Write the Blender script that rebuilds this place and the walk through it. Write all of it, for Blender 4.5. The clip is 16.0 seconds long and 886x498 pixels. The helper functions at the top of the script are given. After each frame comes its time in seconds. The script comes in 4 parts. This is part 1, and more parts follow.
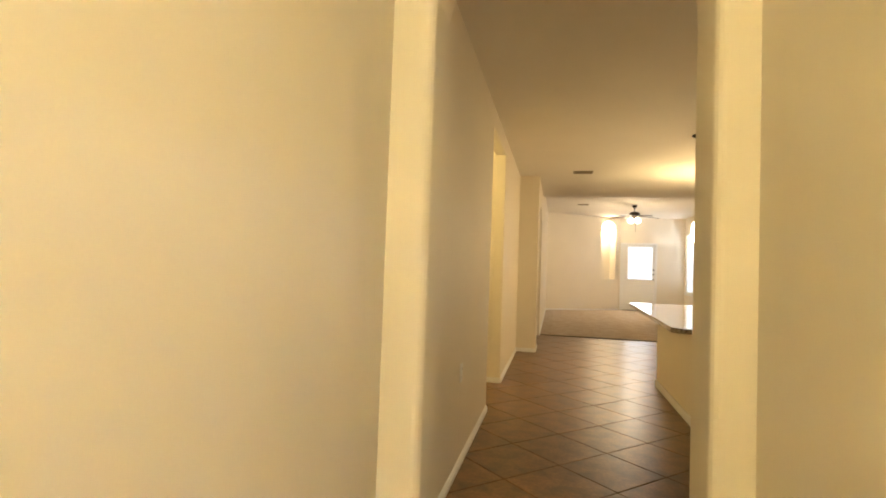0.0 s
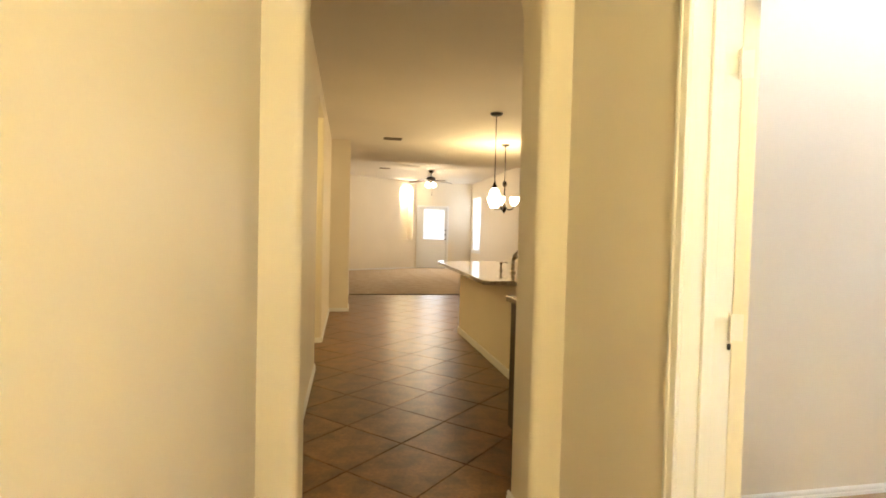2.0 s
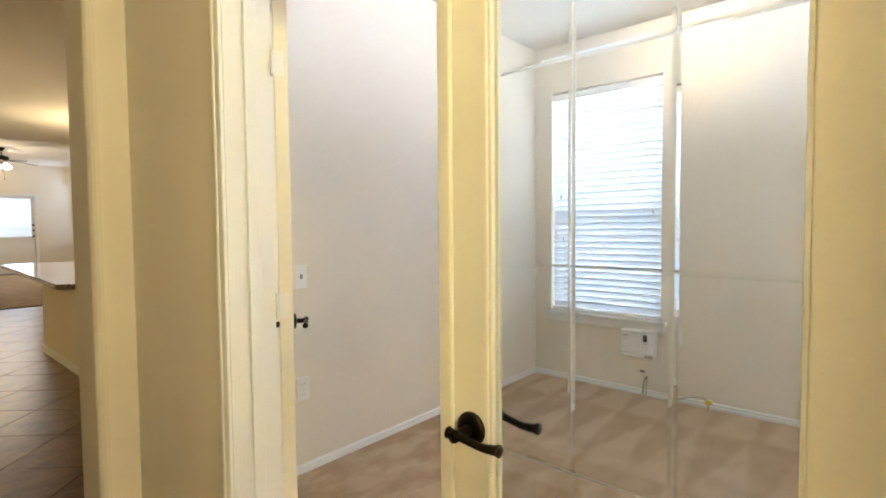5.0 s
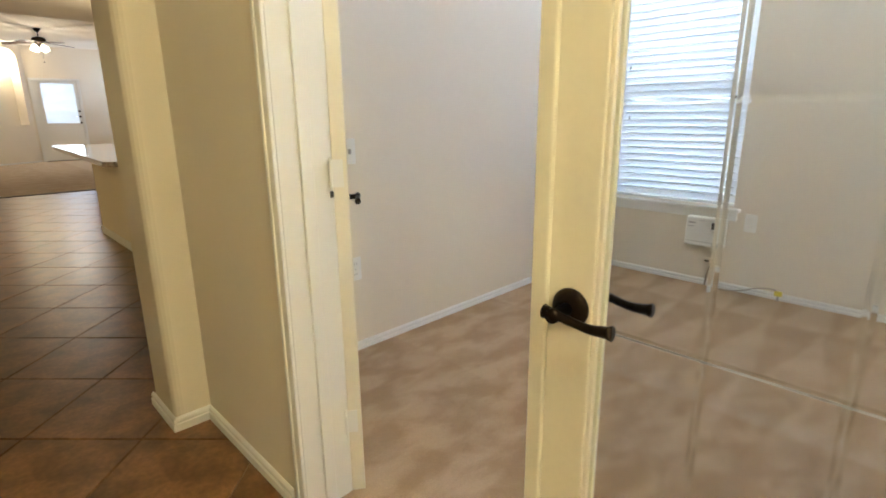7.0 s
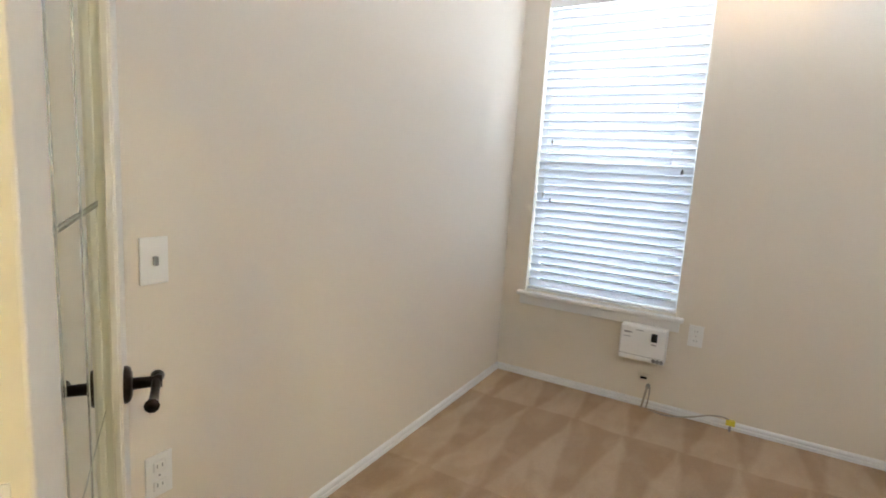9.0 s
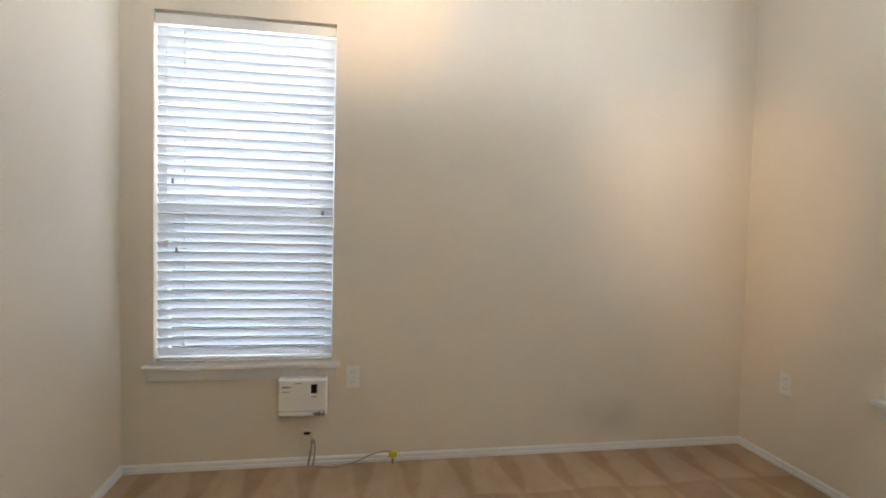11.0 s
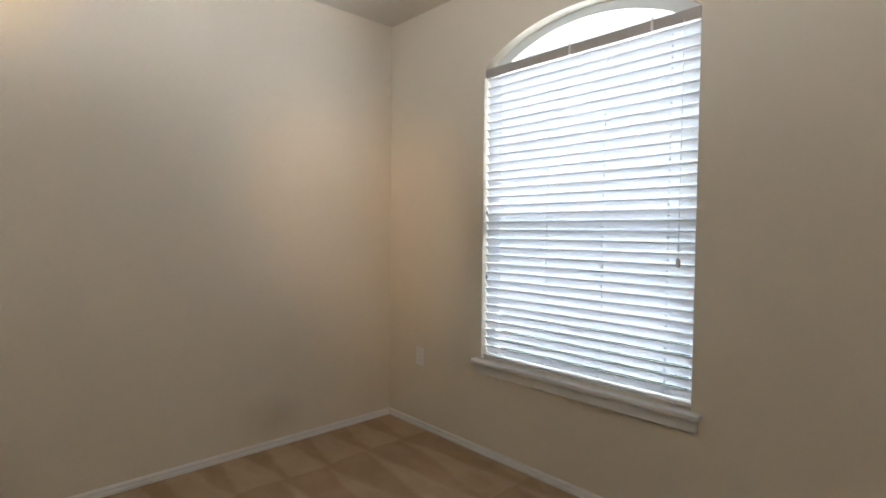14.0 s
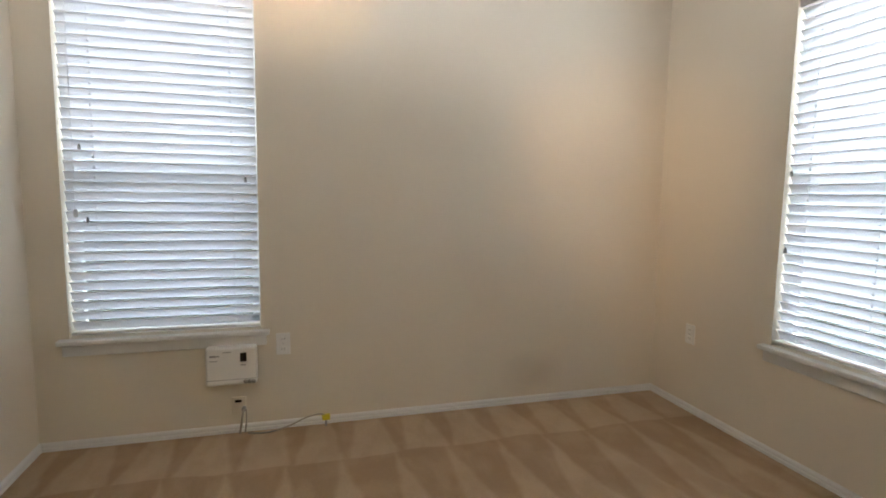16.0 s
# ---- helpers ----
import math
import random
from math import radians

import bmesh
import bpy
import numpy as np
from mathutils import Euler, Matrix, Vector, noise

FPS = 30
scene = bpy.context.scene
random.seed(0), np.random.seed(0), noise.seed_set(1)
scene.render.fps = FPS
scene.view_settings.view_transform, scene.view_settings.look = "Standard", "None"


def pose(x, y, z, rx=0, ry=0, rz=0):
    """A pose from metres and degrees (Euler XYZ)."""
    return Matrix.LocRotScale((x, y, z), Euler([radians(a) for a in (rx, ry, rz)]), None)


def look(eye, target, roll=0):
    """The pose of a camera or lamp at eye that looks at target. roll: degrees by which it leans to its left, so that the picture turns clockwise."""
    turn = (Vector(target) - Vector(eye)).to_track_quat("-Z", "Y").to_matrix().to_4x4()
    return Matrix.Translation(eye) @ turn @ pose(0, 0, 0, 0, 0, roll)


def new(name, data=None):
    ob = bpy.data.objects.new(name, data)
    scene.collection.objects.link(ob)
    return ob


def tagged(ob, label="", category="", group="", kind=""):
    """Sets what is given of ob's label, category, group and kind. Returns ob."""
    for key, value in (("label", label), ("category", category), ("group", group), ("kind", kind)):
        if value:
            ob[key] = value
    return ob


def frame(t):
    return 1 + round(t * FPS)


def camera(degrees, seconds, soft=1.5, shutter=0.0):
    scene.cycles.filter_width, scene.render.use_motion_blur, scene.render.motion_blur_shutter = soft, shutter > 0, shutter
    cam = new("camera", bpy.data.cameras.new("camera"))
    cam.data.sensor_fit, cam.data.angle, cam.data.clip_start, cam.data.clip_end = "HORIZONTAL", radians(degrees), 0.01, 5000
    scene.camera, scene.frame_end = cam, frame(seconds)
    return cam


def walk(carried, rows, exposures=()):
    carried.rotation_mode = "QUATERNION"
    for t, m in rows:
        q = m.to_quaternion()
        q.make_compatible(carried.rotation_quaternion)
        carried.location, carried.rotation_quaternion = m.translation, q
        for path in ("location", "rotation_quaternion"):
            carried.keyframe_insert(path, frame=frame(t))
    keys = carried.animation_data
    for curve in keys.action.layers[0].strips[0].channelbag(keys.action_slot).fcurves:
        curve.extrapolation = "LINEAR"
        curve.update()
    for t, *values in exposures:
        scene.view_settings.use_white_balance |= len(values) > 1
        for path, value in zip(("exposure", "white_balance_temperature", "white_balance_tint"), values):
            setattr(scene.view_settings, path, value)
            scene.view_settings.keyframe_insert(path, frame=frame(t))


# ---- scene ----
cam = camera(81.6, 16.0, 1.8)
PATH = [
    (0, (0.242, -1.706, 1.275), (-0.187, 0.246, 1.343), 2.0),
    (0.5, (0.166, -1.672, 1.311), (-0.074, 0.311, 1.409), -3.1),
    (1, (0.108, -1.782, 1.324), (0.364, 0.2, 1.396), 0.3),
    (1.5, (-0.015, -1.899, 1.293), (0.314, 0.074, 1.258), -0.3),
    (2, (-0.04, -1.942, 1.285), (0.323, 0.024, 1.225), 1.4),
    (2.5, (-0.018, -1.938, 1.276), (0.429, 0.008, 1.161), 0.8),
    (3, (0.026, -1.943, 1.269), (0.689, -0.063, 1.11), -0.3),
    (3.5, (0.091, -1.959, 1.271), (1.002, -0.184, 1.131), -0.2),
    (4, (0.143, -2.019, 1.287), (1.343, -0.42, 1.228), -0.3),
    (4.5, (0.18, -2.068, 1.294), (1.611, -0.671, 1.262), -0.3),
    (5, (0.193, -2.088, 1.283), (1.687, -0.763, 1.192), -0.5),
    (7.5, (0.337, -1.706, 1.185), (1.66, -0.31, 0.638), -0.7),
    (8, (0.533, -1.450, 1.221), (1.954, -0.132, 0.735), 1.6),
    (10.5, (1.199, -0.878, 1.323), (3.194, -0.801, 1.204), 1.2),
    (11, (1.206, -0.936, 1.309), (3.176, -1.268, 1.224), 1.4),
    (11.5, (1.2, -0.956, 1.3), (3.07, -1.662, 1.229), 1.5),
    (12, (1.174, -1.003, 1.301), (2.926, -1.965, 1.228), 1.7),
    (12.5, (1.138, -1.033, 1.292), (2.764, -2.196, 1.214), 1.2),
    (13, (1.101, -1.067, 1.295), (2.617, -2.371, 1.228), 1.3),
    (13.5, (1.084, -1.087, 1.304), (2.532, -2.466, 1.249), 1.0),
    (14, (1.085, -1.088, 1.315), (2.547, -2.452, 1.249), 0.6),
    (14.5, (1.102, -1.082, 1.319), (2.697, -2.285, 1.238), 0.3),
    (15, (1.112, -1.059, 1.284), (2.845, -2.052, 1.177), 0.8),
    (15.5, (1.125, -1.024, 1.282), (2.978, -1.764, 1.148), 0.7),
    (16, (1.137, -1.021, 1.299), (3.052, -1.559, 1.094), 0.8),
]
walk(cam, [(t, look(eye, target, roll)) for t, eye, target, roll in PATH],
     [(0, 0.78, 6500, 10), (1.5, 0.88, 6450, 10), (2.5, 0.82, 6350, 10), (4, 0.58, 5900, 10), (5, 0.38, 5650, 10), (7.5, 0.32, 5550, 10), (8, 0.32, 5600, 10),
      (10.5, -0.15, 6200, 10), (11, -0.22, 6250, 10), (12, -0.25, 6250, 10), (13, -0.50, 6300, 10), (14, -0.72, 6300, 10), (15, -0.64, 6300, 10), (16, -0.44, 6350, 10)])

# ---- world, sun and large lights ----
world = bpy.data.worlds.new("sky")
scene.world = world
world.use_nodes = True
wn = world.node_tree
sky = wn.nodes.new("ShaderNodeTexSky")
sky.sky_type = "NISHITA"
sky.sun_disc = False
sky.sun_elevation = radians(48)
sky.sun_rotation = radians(250)
wn.links.new(sky.outputs["Color"], wn.nodes["Background"].inputs["Color"])
wn.nodes["Background"].inputs["Strength"].default_value = 0.12


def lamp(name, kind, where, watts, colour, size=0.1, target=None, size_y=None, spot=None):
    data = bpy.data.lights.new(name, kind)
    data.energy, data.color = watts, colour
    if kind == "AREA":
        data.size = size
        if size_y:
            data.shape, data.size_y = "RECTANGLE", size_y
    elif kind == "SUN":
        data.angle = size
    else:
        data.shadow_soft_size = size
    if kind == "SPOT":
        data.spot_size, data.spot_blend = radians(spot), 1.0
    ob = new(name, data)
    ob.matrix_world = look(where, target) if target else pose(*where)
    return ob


WARM = (1.0, 0.835, 0.41)
AMBER = (1.0, 0.73, 0.35)
DAY = (0.90, 0.925, 1.0)
lamp("sun", "SUN", (-6, 20, 20), 2.5, (1.0, 0.95, 0.87), radians(0.5), (0, 8, 0))
# skylight in the openings
lamp("sky_light_east", "AREA", (4.30, -0.37, 1.60), 62, DAY, 0.95, (3.0, -0.37, 1.60), 2.2)
lamp("sky_light_south", "AREA", (2.51, -3.50, 1.72), 155, DAY, 1.35, (2.51, -2.0, 1.72), 2.5)
lamp("sky_light_garden_door", "AREA", (2.97, 16.85, 1.65), 26, DAY, 0.95, (2.97, 10, 1.65), 1.3)
lamp("sky_light_living", "AREA", (4.72, 15.75, 1.65), 62, DAY, 1.2, (3.0, 15.75, 1.65), 2.0)
# lamps of the house
lamp("foyer_lamp", "POINT", (0.25, -2.75, 2.50), 59, WARM, 0.12)
lamp("side_hall_lamp", "POINT", (-1.5, 3.5, 2.5), 22, (1.0, 0.74, 0.26), 0.1)
lamp("niche_lamp", "POINT", (1.80, 16.28, 2.66), 30, (1.0, 0.80, 0.50), 0.04)
lamp("pendant_lamp", "POINT", (1.68, 4.05, 1.55), 16, AMBER, 0.06)
lamp("chandelier_lamp", "POINT", (2.42, 6.05, 2.05), 58, AMBER, 0.12)
lamp("fan_lamp", "POINT", (2.31, 13.0, 2.50), 42, (1.0, 0.78, 0.5), 0.12)
# this neutral point lamp is an added fill that brightens the study's upper walls
lamp("study_fill", "POINT", (2.40, -1.45, 2.55), 72, (1.0, 0.965, 0.98), 0.06)
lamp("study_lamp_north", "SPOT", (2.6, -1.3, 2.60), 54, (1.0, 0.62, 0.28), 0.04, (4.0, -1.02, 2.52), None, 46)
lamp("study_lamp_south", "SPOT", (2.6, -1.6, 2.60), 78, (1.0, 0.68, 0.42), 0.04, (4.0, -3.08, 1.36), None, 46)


# ---- materials ----
def material(name, colour, rough=0.5, metal=0.0, vary=0.06, scale=3.0, fine=120.0, bump=0.1, depth=0.002, coat=0.0, second=None, per_piece=0.0):
    """A surface with variation at two sizes (clouding and grain) and fine relief."""
    m = bpy.data.materials.new(name)
    m.use_nodes = True
    n, l = m.node_tree.nodes, m.node_tree.links
    bsdf = n["Principled BSDF"]
    bsdf.inputs["Metallic"].default_value = metal
    bsdf.inputs["Coat Weight"].default_value = coat
    co = n.new("ShaderNodeTexCoord")
    big, small = n.new("ShaderNodeTexNoise"), n.new("ShaderNodeTexNoise")
    big.inputs["Scale"].default_value, small.inputs["Scale"].default_value = scale, fine
    big.inputs["Detail"].default_value, small.inputs["Detail"].default_value = 4, 3
    for t in (big, small):
        l.new(co.outputs["Object"], t.inputs["Vector"])
    ramp = n.new("ShaderNodeValToRGB")
    a = [c * (1 - vary) for c in colour]
    b = [min(1, c * (1 + vary)) for c in (second or colour)]
    ramp.color_ramp.elements[0].position, ramp.color_ramp.elements[1].position = 0.3, 0.7
    ramp.color_ramp.elements[0].color, ramp.color_ramp.elements[1].color = (*a, 1), (*b, 1)
    l.new(big.outputs["Fac"], ramp.inputs["Fac"])
    grain = n.new("ShaderNodeMixRGB")
    grain.blend_type = "MULTIPLY"
    grain.inputs["Fac"].default_value = min(1, vary * 2)
    l.new(ramp.outputs["Color"], grain.inputs["Color1"])
    l.new(small.outputs["Fac"], grain.inputs["Color2"])
    out = grain.outputs["Color"]
    if per_piece:
        info, hsv = n.new("ShaderNodeObjectInfo"), n.new("ShaderNodeHueSaturation")
        mr = n.new("ShaderNodeMapRange")
        mr.inputs["To Min"].default_value, mr.inputs["To Max"].default_value = 1 - per_piece, 1 + per_piece
        l.new(info.outputs["Random"], mr.inputs["Value"])
        l.new(mr.outputs["Result"], hsv.inputs["Value"])
        l.new(out, hsv.inputs["Color"])
        out = hsv.outputs["Color"]
    l.new(out, bsdf.inputs["Base Color"])
    rr = n.new("ShaderNodeMapRange")
    rr.inputs["To Min"].default_value, rr.inputs["To Max"].default_value = max(0.02, rough - 0.08), min(1, rough + 0.08)
    l.new(big.outputs["Fac"], rr.inputs["Value"])
    l.new(rr.outputs["Result"], bsdf.inputs["Roughness"])
    if bump:
        bp = n.new("ShaderNodeBump")
        bp.inputs["Strength"].default_value, bp.inputs["Distance"].default_value = bump, depth
        l.new(small.outputs["Fac"], bp.inputs["Height"])
        l.new(bp.outputs["Normal"], bsdf.inputs["Normal"])
    return m


def glow(name, colour, strength, base=(0.9, 0.86, 0.78)):
    m = bpy.data.materials.new(name)
    m.use_nodes = True
    b = m.node_tree.nodes["Principled BSDF"]
    b.inputs["Base Color"].default_value = (*base, 1)
    b.inputs["Roughness"].default_value = 0.35
    b.inputs["Emission Color"].default_value = (*colour, 1)
    b.inputs["Emission Strength"].default_value = strength
    return m


def clear(name, tint=(0.97, 0.99, 0.98), share=0.93, rough=0.0):
    """Clear sheet: mostly straight through, the rest a gloss."""
    m = bpy.data.materials.new(name)
    m.use_nodes = True
    n, l = m.node_tree.nodes, m.node_tree.links
    tr, gl, mx = n.new("ShaderNodeBsdfTransparent"), n.new("ShaderNodeBsdfGlossy"), n.new("ShaderNodeMixShader")
    tr.inputs["Color"].default_value = (*tint, 1)
    gl.inputs["Roughness"].default_value = rough
    mx.inputs["Fac"].default_value = 1 - share
    l.new(tr.outputs[0], mx.inputs[1])
    l.new(gl.outputs[0], mx.inputs[2])
    l.new(mx.outputs[0], n["Material Output"].inputs["Surface"])
    return m


def slat_material(name, colour, share):
    """Thin plastic that lets part of the daylight glow through."""
    m = bpy.data.materials.new(name)
    m.use_nodes = True
    n, l = m.node_tree.nodes, m.node_tree.links
    tl, mx = n.new("ShaderNodeBsdfTranslucent"), n.new("ShaderNodeMixShader")
    tl.inputs["Color"].default_value = (*colour, 1)
    b = n["Principled BSDF"]
    b.inputs["Base Color"].default_value = (*colour, 1)
    b.inputs["Roughness"].default_value = 0.4
    mx.inputs["Fac"].default_value = share
    l.new(b.outputs[0], mx.inputs[1])
    l.new(tl.outputs[0], mx.inputs[2])
    l.new(mx.outputs[0], n["Material Output"].inputs["Surface"])
    return m


def carpet_material(name, light, dark, stroke):
    """Cut pile: tufts, footprints and wedge-shaped vacuum strokes."""
    m = material(name, dark, 0.95, 0, 0.10, 2.2, 420, 0.9, 0.006)
    n, l = m.node_tree.nodes, m.node_tree.links
    b = n["Principled BSDF"]
    co = n.new("ShaderNodeTexCoord")
    warp = n.new("ShaderNodeTexNoise")
    warp.inputs["Scale"].default_value, warp.inputs["Detail"].default_value = 2.6, 5
    l.new(co.outputs["Object"], warp.inputs["Vector"])
    mix = n.new("ShaderNodeMixRGB")
    mix.inputs["Fac"].default_value = 0.10
    l.new(co.outputs["Object"], mix.inputs["Color1"])
    l.new(warp.outputs["Color"], mix.inputs["Color2"])
    sep = n.new("ShaderNodeSeparateXYZ")
    l.new(mix.outputs["Color"], sep.inputs["Vector"])

    def calc(op, a, b_value):
        nd = n.new("ShaderNodeMath")
        nd.operation = op
        for k, v in enumerate((a, b_value)):
            if isinstance(v, (int, float)):
                nd.inputs[k].default_value = v
            else:
                l.new(v, nd.inputs[k])
        return nd.outputs[0]

    # rows of wedges, narrow towards the far wall, each row shifted and of its own length
    run = calc("MULTIPLY", calc("SUBTRACT", 4.02, sep.outputs["X"]), 1.32)
    along = calc("FRACT", run, 0.0)
    shift = calc("MULTIPLY", calc("FLOOR", run, 0.0), 0.37)
    across = calc("PINGPONG", calc("ADD", calc("MULTIPLY", sep.outputs["Y"], stroke), shift), 0.5)
    wedge = calc("SUBTRACT", calc("MULTIPLY", along, 0.46), across)
    edge = n.new("ShaderNodeMapRange")
    edge.inputs["From Min"].default_value, edge.inputs["From Max"].default_value = -0.05, 0.05
    l.new(wedge, edge.inputs["Value"])
    # smears and footprints: pile laid this way and that
    lay = n.new("ShaderNodeMapping")
    lay.inputs["Rotation"].default_value, lay.inputs["Scale"].default_value = (0, 0, 0.5), (1.0, 1.7, 1.0)
    l.new(co.outputs["Object"], lay.inputs["Vector"])
    blot = n.new("ShaderNodeTexNoise")
    blot.inputs["Scale"].default_value, blot.inputs["Detail"].default_value, blot.inputs["Distortion"].default_value = 5.0, 8, 0.35
    l.new(lay.outputs["Vector"], blot.inputs["Vector"])
    patch = n.new("ShaderNodeMapRange")
    patch.inputs["From Min"].default_value, patch.inputs["From Max"].default_value = 0.40, 0.62
    l.new(blot.outputs["Fac"], patch.inputs["Value"])
    # the wedges fade out towards the trodden middle of the room
    fade = n.new("ShaderNodeMapRange")
    fade.inputs["From Min"].default_value, fade.inputs["From Max"].default_value = 1.9, 2.9
    fade.inputs["To Min"].default_value, fade.inputs["To Max"].default_value = 0.20, 0.62
    l.new(sep.outputs["X"], fade.inputs["Value"])
    both = n.new("ShaderNodeMixRGB")
    l.new(fade.outputs[0], both.inputs["Fac"])
    l.new(patch.outputs[0], both.inputs["Color1"])
    l.new(edge.outputs[0], both.inputs["Color2"])
    ramp = n.new("ShaderNodeValToRGB")
    ramp.color_ramp.elements[0].position, ramp.color_ramp.elements[1].position = 0.05, 0.95
    ramp.color_ramp.elements[0].color, ramp.color_ramp.elements[1].color = (*dark, 1), (*light, 1)
    l.new(both.outputs["Color"], ramp.inputs["Fac"])
    tuft = n.new("ShaderNodeTexNoise")
    tuft.inputs["Scale"].default_value = 260
    l.new(co.outputs["Object"], tuft.inputs["Vector"])
    mul = n.new("ShaderNodeMixRGB")
    mul.blend_type, mul.inputs["Fac"].default_value = "MULTIPLY", 0.35
    l.new(ramp.outputs["Color"], mul.inputs["Color1"])
    l.new(tuft.outputs["Fac"], mul.inputs["Color2"])
    l.new(mul.outputs["Color"], b.inputs["Base Color"])
    return m


PAINT = material("cream_wall_paint", (0.775, 0.710, 0.598), 0.62, 0, 0.02, 1.4, 190, 0.16, 0.0012)
CEIL = material("ceiling_paint", (0.79, 0.75, 0.68), 0.85, 0, 0.03, 1.1, 130, 0.35, 0.002)
TRIM = material("white_gloss_trim", (0.80, 0.80, 0.79), 0.45, 0, 0.006, 5, 60, 0.05, 0.0006)
LEAFPAINT = material("door_paint", (0.80, 0.76, 0.66), 0.32, 0, 0.03, 6, 70, 0.06, 0.0006)
BRONZE = material("oil_rubbed_bronze", (0.028, 0.019, 0.015), 0.32, 0.85, 0.25, 18, 150, 0.05, 0.0005)
STEEL = material("brushed_nickel", (0.42, 0.36, 0.28), 0.28, 1.0, 0.05, 10, 200, 0.03, 0.0004)
TILE = material("slate_tile", (0.175, 0.080, 0.030), 0.32, 0, 0.34, 6.5, 46, 0.2, 0.002, 0.0, (0.28, 0.142, 0.060), 0.12)
GROUT = material("grout", (0.23, 0.130, 0.066), 0.9, 0, 0.12, 6, 150, 0.4, 0.002)
CARPET = carpet_material("study_carpet", (0.65, 0.48, 0.315), (0.50, 0.345, 0.210), 4.2)
LIVCARPET = carpet_material("living_carpet", (0.60, 0.50, 0.38), (0.48, 0.37, 0.26), 2.5)
GRANITE = material("polished_granite", (0.40, 0.31, 0.22), 0.10, 0, 0.30, 60, 260, 0.02, 0.0003, 0.4, (0.60, 0.50, 0.38))
DARKWOOD = material("dark_stained_wood", (0.040, 0.022, 0.014), 0.35, 0, 0.25, 8, 60, 0.1, 0.0008)
BLADEWOOD = material("dark_fan_blade", (0.060, 0.034, 0.022), 0.4, 0, 0.2, 8, 60, 0.1, 0.0008)
PLASTIC = material("white_plastic", (0.84, 0.83, 0.80), 0.35, 0, 0.02, 8, 90, 0.03, 0.0003)
BLACK = material("black_plastic", (0.012, 0.012, 0.014), 0.25, 0, 0.1, 8, 90, 0.02, 0.0003)
GREYPLASTIC = material("grey_plastic", (0.34, 0.33, 0.32), 0.45, 0, 0.05, 8, 90, 0.03, 0.0003)
CABLE = material("grey_cable_sheath", (0.40, 0.36, 0.30), 0.5, 0, 0.06, 12, 120, 0.03, 0.0003)
YELLOW = material("yellow_connector", (0.72, 0.62, 0.04), 0.45, 0, 0.06, 12, 120, 0.03, 0.0003)
VINYL = material("white_vinyl_frame", (0.80, 0.84, 0.84), 0.35, 0, 0.02, 6, 80, 0.03, 0.0004)
GREYRAIL = material("grey_painted_rail", (0.42, 0.39, 0.36), 0.45, 0, 0.04, 6, 80, 0.03, 0.0004)
SLAT = slat_material("blind_slat", (0.88, 0.90, 0.93), 0.24)
BOWLGLASS = slat_material("frosted_bowl", (0.92, 0.92, 0.90), 0.75)
GLASS = clear("window_glass")
LEAFGLASS = clear("door_glass", (0.97, 0.985, 0.975), 0.95)
GROOVE = bpy.data.materials.new("bevelled_glass")
GROOVE.use_nodes = True
GROOVE.node_tree.nodes["Principled BSDF"].inputs["Base Color"].default_value = (0.97, 0.985, 0.975, 1)
GROOVE.node_tree.nodes["Principled BSDF"].inputs["Roughness"].default_value = 0.03
GROOVE.node_tree.nodes["Principled BSDF"].inputs["Transmission Weight"].default_value = 1.0
GROOVE.node_tree.nodes["Principled BSDF"].inputs["IOR"].default_value = 1.5
SCREEN = clear("insect_screen", (0.80, 0.81, 0.82), 0.97, 0.6)
SHADE = glow("lit_glass_shade", (1.0, 0.82, 0.52), 7.0)
BULB = glow("bulb", (1.0, 0.86, 0.6), 14.0)
VENTMETAL = material("vent_metal", (0.30, 0.25, 0.19), 0.5, 0.2, 0.05, 8, 80, 0.03, 0.0004)
LAWN = material("lawn", (0.07, 0.10, 0.035), 0.95, 0, 0.3, 1.5, 40, 0.5, 0.02)


# ---- mesh helpers ----
def mesh_of(name, bm, mat, smooth=False):
    me = bpy.data.meshes.new(name)
    bmesh.ops.recalc_face_normals(bm, faces=bm.faces[:])
    if smooth:
        for f in bm.faces:
            f.smooth = True
    bm.to_mesh(me)
    bm.free()
    me.materials.append(mat)
    return me


def part(name, bm, mat, parent=None, label="", smooth=False, m=None):
    ob = new(name, mesh_of(name, bm, mat, smooth))
    if parent is not None:
        ob.parent = parent
    if m is not None:
        ob.matrix_basis = m
    if label:
        ob["label"] = label
    return ob


def shared(name, me, parent, m):
    ob = new(name, me)
    ob.parent = parent
    ob.matrix_basis = m
    return ob


def thing(name, m, label, category, group="", kind=""):
    return_ob = new(name)
    return_ob.matrix_basis = m
    return_ob.empty_display_size = 0.1
    return tagged(return_ob, label, category, group, kind)


def box(x0, x1, y0, y1, z0, z1, bevel=0.0, seg=2, bm=None):
    made = bm or bmesh.new()
    r = bmesh.ops.create_cube(made, size=1)
    for v in r["verts"]:
        v.co = Vector(((x0 + x1) / 2 + v.co.x * (x1 - x0), (y0 + y1) / 2 + v.co.y * (y1 - y0), (z0 + z1) / 2 + v.co.z * (z1 - z0)))
    if bevel:
        edges = {e for v in r["verts"] for e in v.link_edges}
        bmesh.ops.bevel(made, geom=list(edges), offset=bevel, segments=seg, affect="EDGES", profile=0.5)
    return made


